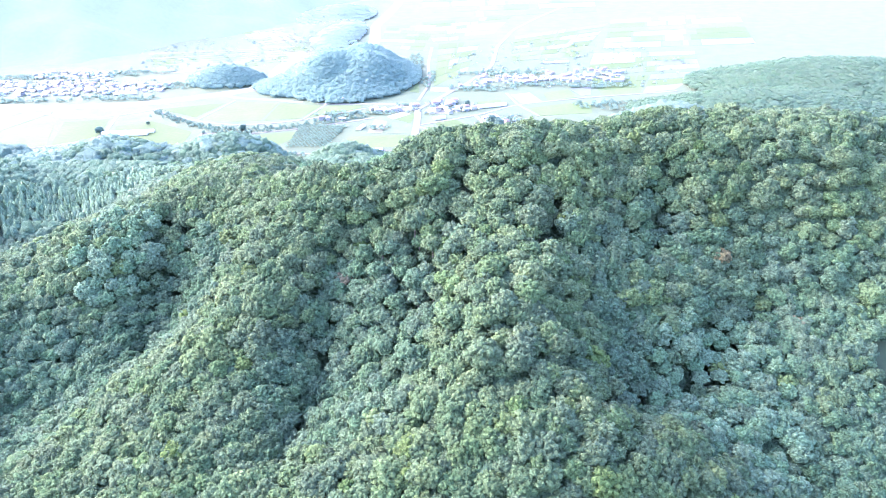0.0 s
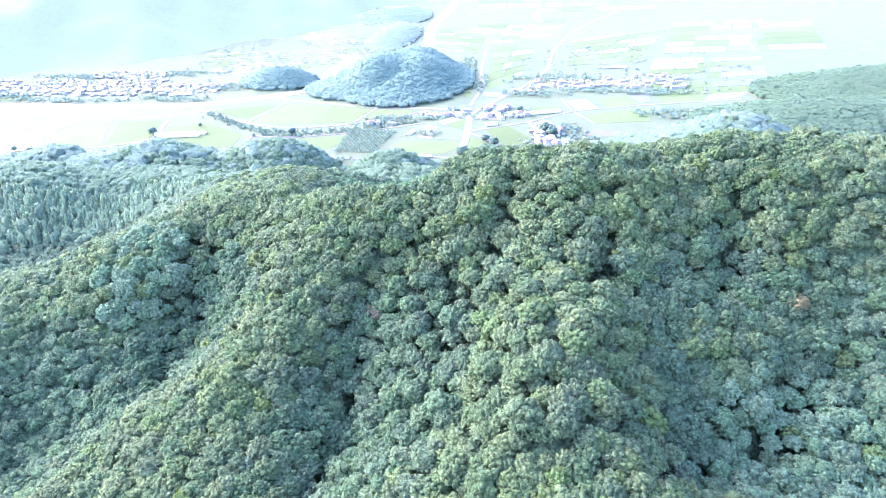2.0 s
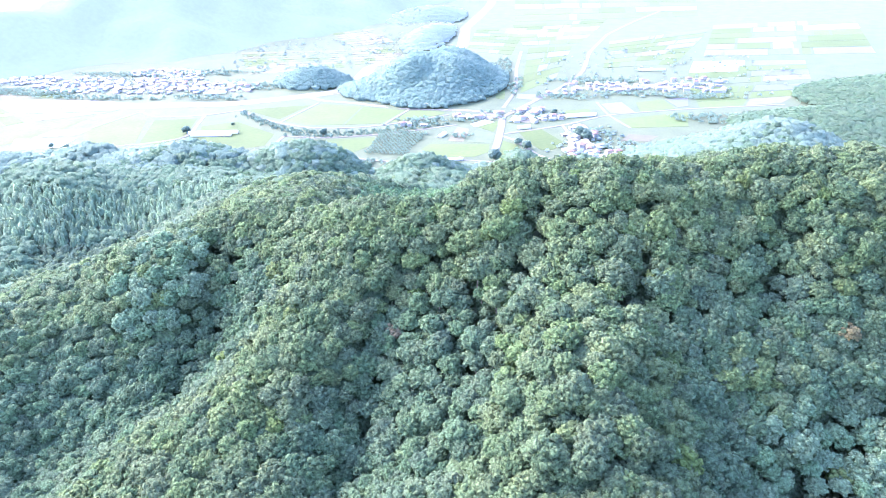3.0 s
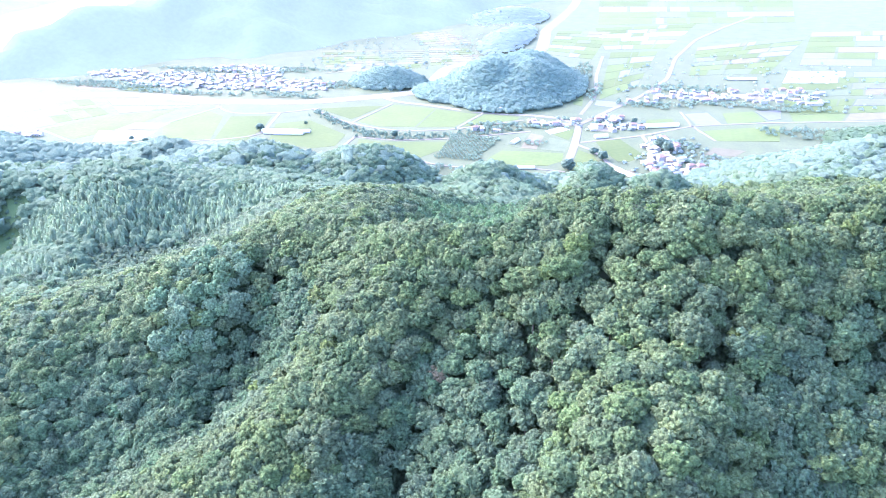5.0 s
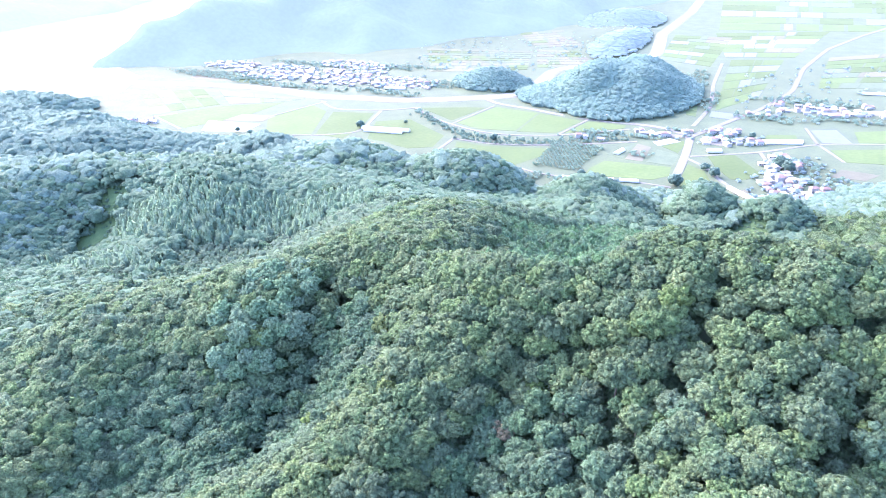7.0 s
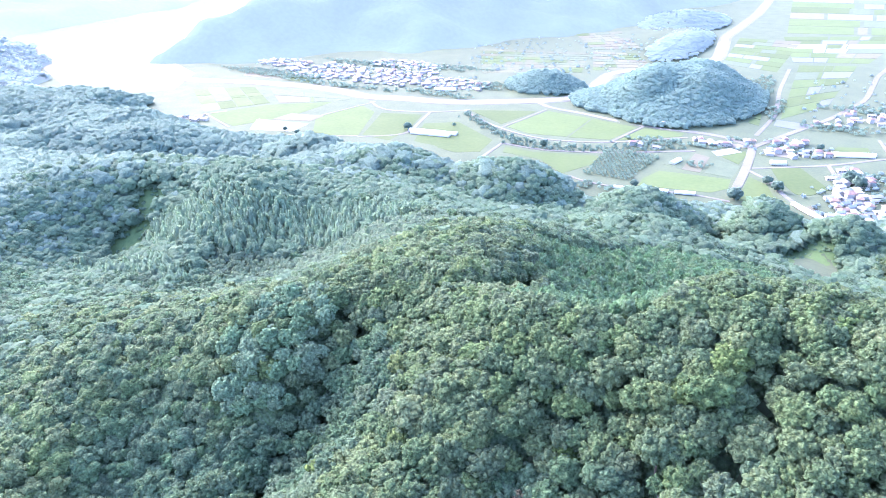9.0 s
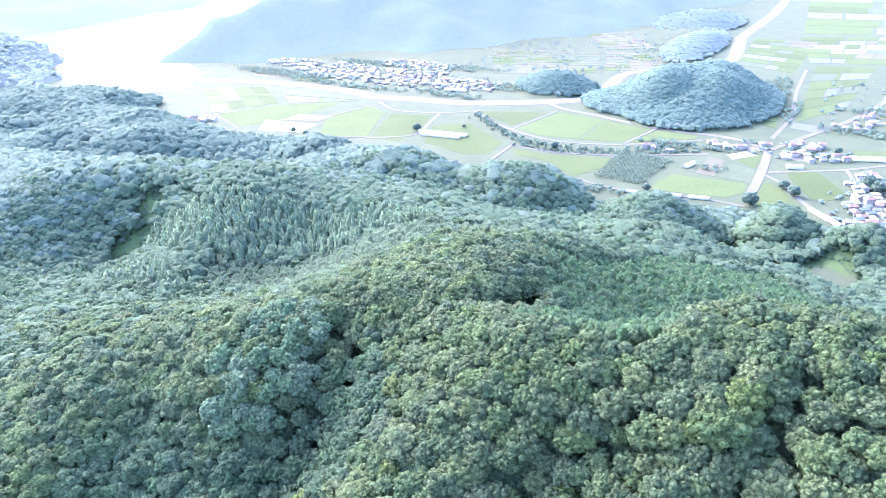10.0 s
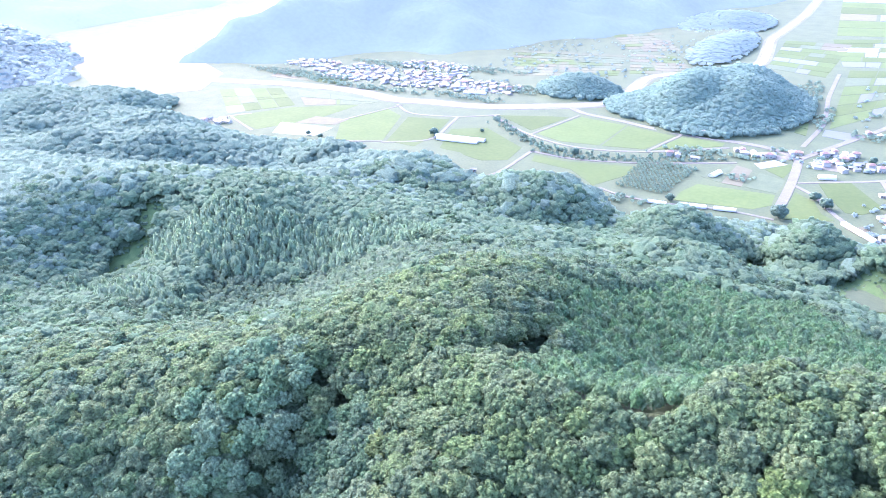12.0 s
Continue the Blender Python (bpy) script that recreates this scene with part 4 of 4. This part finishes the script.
TERRACE = ["rice", "stubble", "stubble", "rice", "scrub", "stubble", "soil"]
parcels((-82, 1235), (-26, 1345), (2, 1670), (-96, 1640), 3, 6, MIX, 1)
parcels((-110, 1665), (20, 1700), (90, 2050), (-160, 1950), 4, 6, MIX + ["white"], 2)
parcels((60, 1440), (200, 1480), (330, 1900), (80, 1720), 4, 7, MIX, 3)
parcels((190, 1300), (417, 1367), (449, 1530), (236, 1511), 3, 4, BARE, 4)
parcels((260, 1560), (600, 1600), (700, 2050), (340, 1950), 5, 6, BARE, 5)
parcels((-160, 2000), (330, 2100), (400, 2700), (-220, 2700), 6, 6, MIX, 6)
parcels((-625, 1345), (-450, 1425), (-500, 1610), (-745, 1570), 5, 9, TERRACE, 7)
parcels((-440, 1450), (-325, 1495), (-410, 1640), (-500, 1630), 4, 7, TERRACE, 11)
parcels((-505, 1645), (-415, 1700), (-520, 1900), (-610, 1820), 4, 7, TERRACE, 12)
parcels((-230, 1600), (-125, 1560), (-115, 1900), (-245, 1900), 3, 8, MIX, 13)
parcels((-120, 1200), (-104, 1190), (-120, 1385), (-135, 1380), 1, 6, MIX, 14)
parcels((-1050, 1140), (-870, 1150), (-900, 1180), (-1080, 1190), 4, 2, TERRACE, 15)
parcels((-1060, 1020), (-915, 912), (-850, 1000), (-960, 1080), 3, 4, MIX, 8)
parcels((-835, 1005), (-745, 1062), (-735, 1085), (-930, 1085), 3, 2, MIX, 9)
parcels((200, 1150), (330, 1200), (420, 1340), (200, 1290), 3, 3, MIX, 10)


# ---- single trees, tree rows and the orchard ----
def round_tree(x, y, size, seed):
    root = tagged(new("round_tree"), "large dark green round tree standing alone by the fields", "tree", "field trees")
    bm = bmesh.new()
    limb(bm, (0, 0, -0.5), (0, 0, size * 0.6), size * 0.07, size * 0.05, 7)
    for k in range(3):
        limb(bm, (0, 0, size * 0.5), (size * 0.4 * math.cos(k * 2.1), size * 0.4 * math.sin(k * 2.1), size * 1.0), size * 0.04, size * 0.02, 5)
    part("trunk", bm, BARK, root)
    v, q, n = broad_crown(seed, 22, 3)
    crown = new("crown", quads_mesh("crown", v * size + np.array([0, 0, size * 0.76]), q, BLUE, normals=n))
    crown.parent = root
    root.matrix_basis = pose(x, y, float(ground(x, y)), 0, 0, seed * 50)


for k, (x, y, size) in enumerate([(-552, 965, 7), (-344, 976, 6), (-87, 890, 9), (-63, 956, 6), (-50, 937, 7), (-195, 884, 5), (-690, 880, 4), (-716, 884, 4), (-500, 1010, 3), (20, 1000, 9), (28, 985, 8), (-20, 1110, 5)]):
    round_tree(x, y, size, 200 + k)


wood("tree_row", "rows of small trees along the irrigation canal", FARTHEST, np.concatenate([
    along([(-518, 1080), (-478, 1045), (-405, 990), (-340, 980), (-270, 1000), (-190, 1060)], 2.2, 6, 1), along([(-400, 972), (-338, 966), (-257, 992), (-170, 1045)], 3, 3, 2)]), 2.2, 1.4, BLUE, 30, 1.2)
p = scatter((-270, 900, -165, 1000), 5.5, 31, 0.12)
wood("orchard", "small dark green fruit trees in even rows", FARTHEST, p[(p[:, 0] < -205 + (p[:, 1] - 900) * 0.1) & (p[:, 0] > -262)], 2.0, 1.6, BLUE, 32, even=0.55)
THICKETS = [(-115, 1105, 18, 9), (-150, 1060, 22, 9), (-215, 1060, 50, 16), (-60, 1090, 22, 14), (40, 1010, 30, 22), (70, 960, 28, 26), (110, 900, 40, 30), (0, 1215, 60, 22), (110, 1240, 70, 14), (40, 1330, 80, 24),
            (-95, 1290, 14, 60), (-140, 1400, 30, 110), (-820, 1150, 130, 14), (-620, 1165, 90, 14), (-1010, 1180, 130, 26), (-900, 1330, 90, 22), (-700, 1360, 90, 22), (-240, 860, 40, 12), (-60, 860, 40, 16), (-145, 985, 18, 14),
            (210, 1230, 60, 22), (-560, 1250, 60, 24), (260, 1100, 110, 30)]
p = scatter((-1200, 840, 420, 1520), 7.5, 33)
rng = np.random.default_rng(35)
lone = np.concatenate([scatter((-1120, 1190, -560, 1420), 15, 36, 0.45), scatter((-760, 1340, -300, 1850), 24, 37, 0.48), scatter((-60, 1220, 420, 1700), 26, 38, 0.48), scatter((-20, 830, 120, 1060), 12, 49, 0.45), scatter((-180, 1050, 20, 1140), 13, 50, 0.45)])
keep = inside(lone, [(-1060, 1270, 80, 44), (-900, 1240, 110, 70), (-760, 1260, 110, 90), (-640, 1240, 90, 54), (-560, 1560, 200, 190), (-420, 1700, 110, 180), (150, 1400, 260, 220), (40, 930, 60, 110), (-70, 1095, 70, 40)])
lone = lone[keep & (rng.uniform(0, 1, len(lone)) < 0.62)]
wood("village_trees", "scattered bushy trees among the far houses and terraces", FARTHEST, lone, 3.2, 1.5, HAZIEST, 39, 0.8, even=0.75)
wood("thicket", "bushes and small trees between fields and houses", FARMOST, p[inside(p, THICKETS) & (np.random.default_rng(55).uniform(0, 1, len(p)) < 0.66)], 3.4, 2.0, BLUE, 34, 0.85, even=0.55)

# ---- villages ----
WALL = plain("plastered_wall", (0.26, 0.255, 0.24), (0.34, 0.335, 0.32), 0.5, 0.9, own=0.15)
ROOFS = [plain("roof_" + n, tuple(c * 0.85 for c in col), col, 0.6, 0.6, own=0.2) for n, col in (
    ("white", (0.36, 0.36, 0.36)), ("grey", (0.17, 0.175, 0.19)), ("orange", (0.21, 0.14, 0.105)), ("blue", (0.13, 0.16, 0.19)), ("red", (0.18, 0.115, 0.10)), ("cream", (0.28, 0.26, 0.22)))]
ROOF_WORDS = ["white", "pale grey", "orange", "pale blue", "red", "cream"]
PANE = plain("window_glass", (0.05, 0.07, 0.08), (0.09, 0.11, 0.12), 1.0, 0.15, spec=0.6)
DOOR = plain("door_paint", (0.22, 0.15, 0.10), (0.30, 0.21, 0.15), 1.0, 0.6)
VINYL = plain("greenhouse_vinyl", (0.30, 0.31, 0.325), (0.40, 0.41, 0.42), 0.3, 0.35, spec=0.5)


def box(bm, x0, y0, z0, x1, y1, z1):
    v = [bm.verts.new(c) for c in ((x0, y0, z0), (x1, y0, z0), (x1, y1, z0), (x0, y1, z0), (x0, y0, z1), (x1, y0, z1), (x1, y1, z1), (x0, y1, z1))]
    for f in ((0, 3, 2, 1), (4, 5, 6, 7), (0, 1, 5, 4), (1, 2, 6, 5), (2, 3, 7, 6), (3, 0, 4, 7)):
        bm.faces.new([v[i] for i in f])


def house(w, d, h, rise, hip, roof_k):
    """A farmhouse: walls, an overhanging roof with a ridge, door and windows."""
    root = tagged(new("house"), "low farmhouse with white walls and a %s roof" % ROOF_WORDS[roof_k], "house", "village houses")
    bm = bmesh.new()
    box(bm, -w / 2, -d / 2, -1, w / 2, d / 2, h)
    if not hip:
        for sx in (-1, 1):
            v = [bm.verts.new(c) for c in ((sx * w / 2, -d / 2, h), (sx * w / 2, d / 2, h), (sx * w / 2, 0, h + rise * 0.85))]
            bm.faces.new(v)
    part("wall", bm, WALL, root)
    bm = bmesh.new()
    e, t = 0.7, 0.25
    k = d * 0.4 if hip else -e
    rows = []
    for lift in (0, t):
        rows.append([bm.verts.new(c) for c in ((-w / 2 - e, -d / 2 - e, h - 0.2 + lift), (w / 2 + e, -d / 2 - e, h - 0.2 + lift), (w / 2 + e, d / 2 + e, h - 0.2 + lift), (-w / 2 - e, d / 2 + e, h - 0.2 + lift),
                                               (-w / 2 + k, 0, h + rise + lift), (w / 2 - k, 0, h + rise + lift))])
    for r in rows:
        for f in ((0, 1, 5, 4), (2, 3, 4, 5), (1, 2, 5), (3, 0, 4)):
            if hip or len(f) == 4:
                bm.faces.new([r[i] for i in f])
    ring = (0, 1, 2, 3) if hip else (0, 1, 5, 2, 3, 4)
    for i, j in zip(ring, ring[1:] + ring[:1]):
        bm.faces.new((rows[0][i], rows[0][j], rows[1][j], rows[1][i]))
    bmesh.ops.recalc_face_normals(bm, faces=bm.faces[:])
    part("roof", bm, ROOFS[roof_k], root)
    bm = bmesh.new()
    box(bm, -0.5, -d / 2 - 0.06, 0, 0.5, -d / 2 + 0.02, 2.05)
    part("door", bm, DOOR, root)
    for x in (-w * 0.3, w * 0.3):
        bm = bmesh.new()
        box(bm, x - 0.9, -d / 2 - 0.05, 0.9, x + 0.9, -d / 2 + 0.02, 2.1)
        part("window", bm, PANE, root)
    return root


def tunnel(x, y, turn, length, width):
    """A vinyl greenhouse: an arched cover, end walls and a door."""
    root = tagged(new("greenhouse"), "long arched greenhouse covered with white vinyl", "greenhouse", "greenhouses")
    bm = bmesh.new()
    arc = [(-width / 2 * math.cos(math.pi * k / 10), 0.3 + width * 0.45 * math.sin(math.pi * k / 10)) for k in range(11)]
    rows = [[bm.verts.new((u, v, z)) for v, z in arc] for u in np.linspace(-length / 2, length / 2, 9)]
    for a, b in zip(rows, rows[1:]):
        for k in range(10):
            bm.faces.new((a[k], b[k], b[k + 1], a[k + 1]))
    bm.faces.new(rows[0])
    bm.faces.new(rows[-1][::-1])
    part("cover", bm, VINYL, root)
    bm = bmesh.new()
    box(bm, length / 2, -0.7, 0, length / 2 + 0.08, 0.7, 2.0)
    part("door", bm, DOOR, root)
    root.matrix_basis = pose(x, y, float(ground(x, y)) + 0.4, 0, 0, turn)


HOUSES = [house(9, 6, 2.8, 1.8, True, 0), house(8, 5.5, 2.7, 1.6, False, 3), house(10, 6.5, 3.0, 1.9, True, 2), house(7, 5, 2.6, 1.4, False, 1),
          house(8.5, 6, 5.4, 1.6, True, 4), house(12, 7, 3.6, 1.5, False, 1), house(8, 6, 2.8, 1.7, True, 5), house(10, 6, 2.8, 1.5, False, 1)]
LOT = []


def village(ovals, gap, count, turn, seed):
    """Houses on uneven lots inside the ovals."""
    rng = np.random.default_rng(seed)
    x0, y0 = min(o[0] - o[2] for o in ovals), min(o[1] - o[3] for o in ovals)
    x1, y1 = max(o[0] + o[2] for o in ovals), max(o[1] + o[3] for o in ovals)
    p = scatter((x0, y0, x1, y1), gap, seed, 0.3)
    p = p[inside(p, ovals)]
    rng.shuffle(p)
    for x, y in p[:count]:
        LOT.append((x, y, turn + rng.choice([0, 90, 180]) + rng.normal(0, 9), int(rng.integers(0, len(HOUSES)))))


village([(20, 1010, 26, 34), (24, 940, 24, 40), (50, 890, 42, 34), (88, 862, 24, 20)], 12, 92, 30, 1)
village([(-62, 1075, 22, 22), (-25, 1085, 22, 14), (-55, 1120, 20, 20), (-150, 1085, 30, 12), (-105, 1108, 10, 8)], 12.5, 34, 20, 2)
village([(-10, 1240, 30, 22), (60, 1285, 70, 34), (160, 1300, 60, 40), (230, 1310, 40, 50)], 12.5, 82, 10, 3)
village([(-1060, 1270, 70, 34), (-900, 1240, 90, 60), (-760, 1250, 80, 70), (-640, 1240, 70, 44), (-800, 1350, 80, 36)], 15, 78, 40, 4)
village([(-225, 1035, 34, 8), (-250, 1135, 40, 5), (-425, 858, 14, 8), (-890, 870, 26, 14)], 15, 13, 15, 5)
YARD = plain("trodden_yard", (0.10, 0.094, 0.082), (0.15, 0.14, 0.125), 0.06, 0.95, spec=0.1)


def yard(x, y, rx, ry, seed):
    """Bare pale ground between the houses of a village."""
    rng = np.random.default_rng(seed)
    ring = [(x + rx * math.cos(a) * r, y + ry * math.sin(a) * r) for a, r in zip(np.linspace(0, 6.283, 18)[:-1], rng.uniform(0.7, 1.15, 17))]
    slab("village_yard", "pale bare concrete and earth between the houses", ring, YARD, 0.12, "yard")["kind"] = "structure"


for k, o in enumerate([(20, 1010, 18, 24), (24, 945, 16, 26), (46, 892, 28, 20), (-62, 1078, 24, 18), (-130, 1085, 30, 10), (60, 1285, 50, 16), (160, 1300, 44, 18), (-900, 1240, 60, 26), (-760, 1250, 60, 30), (-640, 1230, 50, 18), (-1060, 1270, 50, 16)]):
    yard(*o, k)
seen = set()
for x, y, turn, k in LOT:
    m = pose(x, y, float(ground(x, y)) + 0.2, 0, 0, turn)
    if k in seen:
        copy_thing(HOUSES[k], m)
    else:
        HOUSES[k].matrix_basis = m
        seen.add(k)
for x, y, turn, length, width in ((-510, 966, 8, 74, 9), (-508, 955, 8, 60, 8), (-168, 878, 12, 26, 7), (-138, 884, 12, 22, 7), (-205, 870, 5, 20, 6), (18, 1104, 18, 52, 7), (20, 1096, 18, 46, 6), (-172, 985, 75, 20, 8),
                                  (-20, 892, -48, 30, 7), (-8, 880, -48, 26, 7), (-60, 1030, 20, 18, 10), (150, 1420, 10, 50, 8), (-620, 1195, 12, 40, 8)):
    tunnel(x, y, turn, length, width)

# the crowded far side of the village over the river: plain gabled houses, past counting
bm = bmesh.new()
box(bm, -1, -0.65, -0.1, 1, 0.65, 0.5)
rim = [bm.verts.new(c) for c in ((-1.1, -0.75, 0.48), (1.1, -0.75, 0.48), (1.1, 0, 0.85), (-1.1, 0, 0.85), (1.1, 0.75, 0.48), (-1.1, 0.75, 0.48))]
bm.faces.new((rim[0], rim[1], rim[2], rim[3]))
bm.faces.new((rim[3], rim[2], rim[4], rim[5]))
bm.verts.index_update()
hut_v = np.array([v.co[:] for v in bm.verts])
hut_q = np.array([[v.index for v in f.verts] for f in bm.faces])
bm.free()
FAR_HOUSE = leaf("far_house_paint", (0.15, 0.165, 0.18), (0.32, 0.28, 0.25), gloss=0.2, through_light=0.0, sheen=0.0, ragged=0.0, calm=0.25, fine=0.3)
p = scatter((-1120, 1190, -560, 1400), 14.5, 51, 0.42)
p = p[inside(p, [(-1060, 1270, 70, 34), (-900, 1240, 100, 60), (-760, 1250, 90, 70), (-640, 1240, 80, 44), (-800, 1350, 90, 36)])]
p = p[[min((x - u) ** 2 + (y - w) ** 2 for u, w, *_ in LOT) > 120 for x, y in p]]
tagged(wood("far_houses", "crowd of small pale houses of the far village", [(hut_v, hut_q, None)], p, 4.6, 0, FAR_HOUSE, 52), "", "houses")
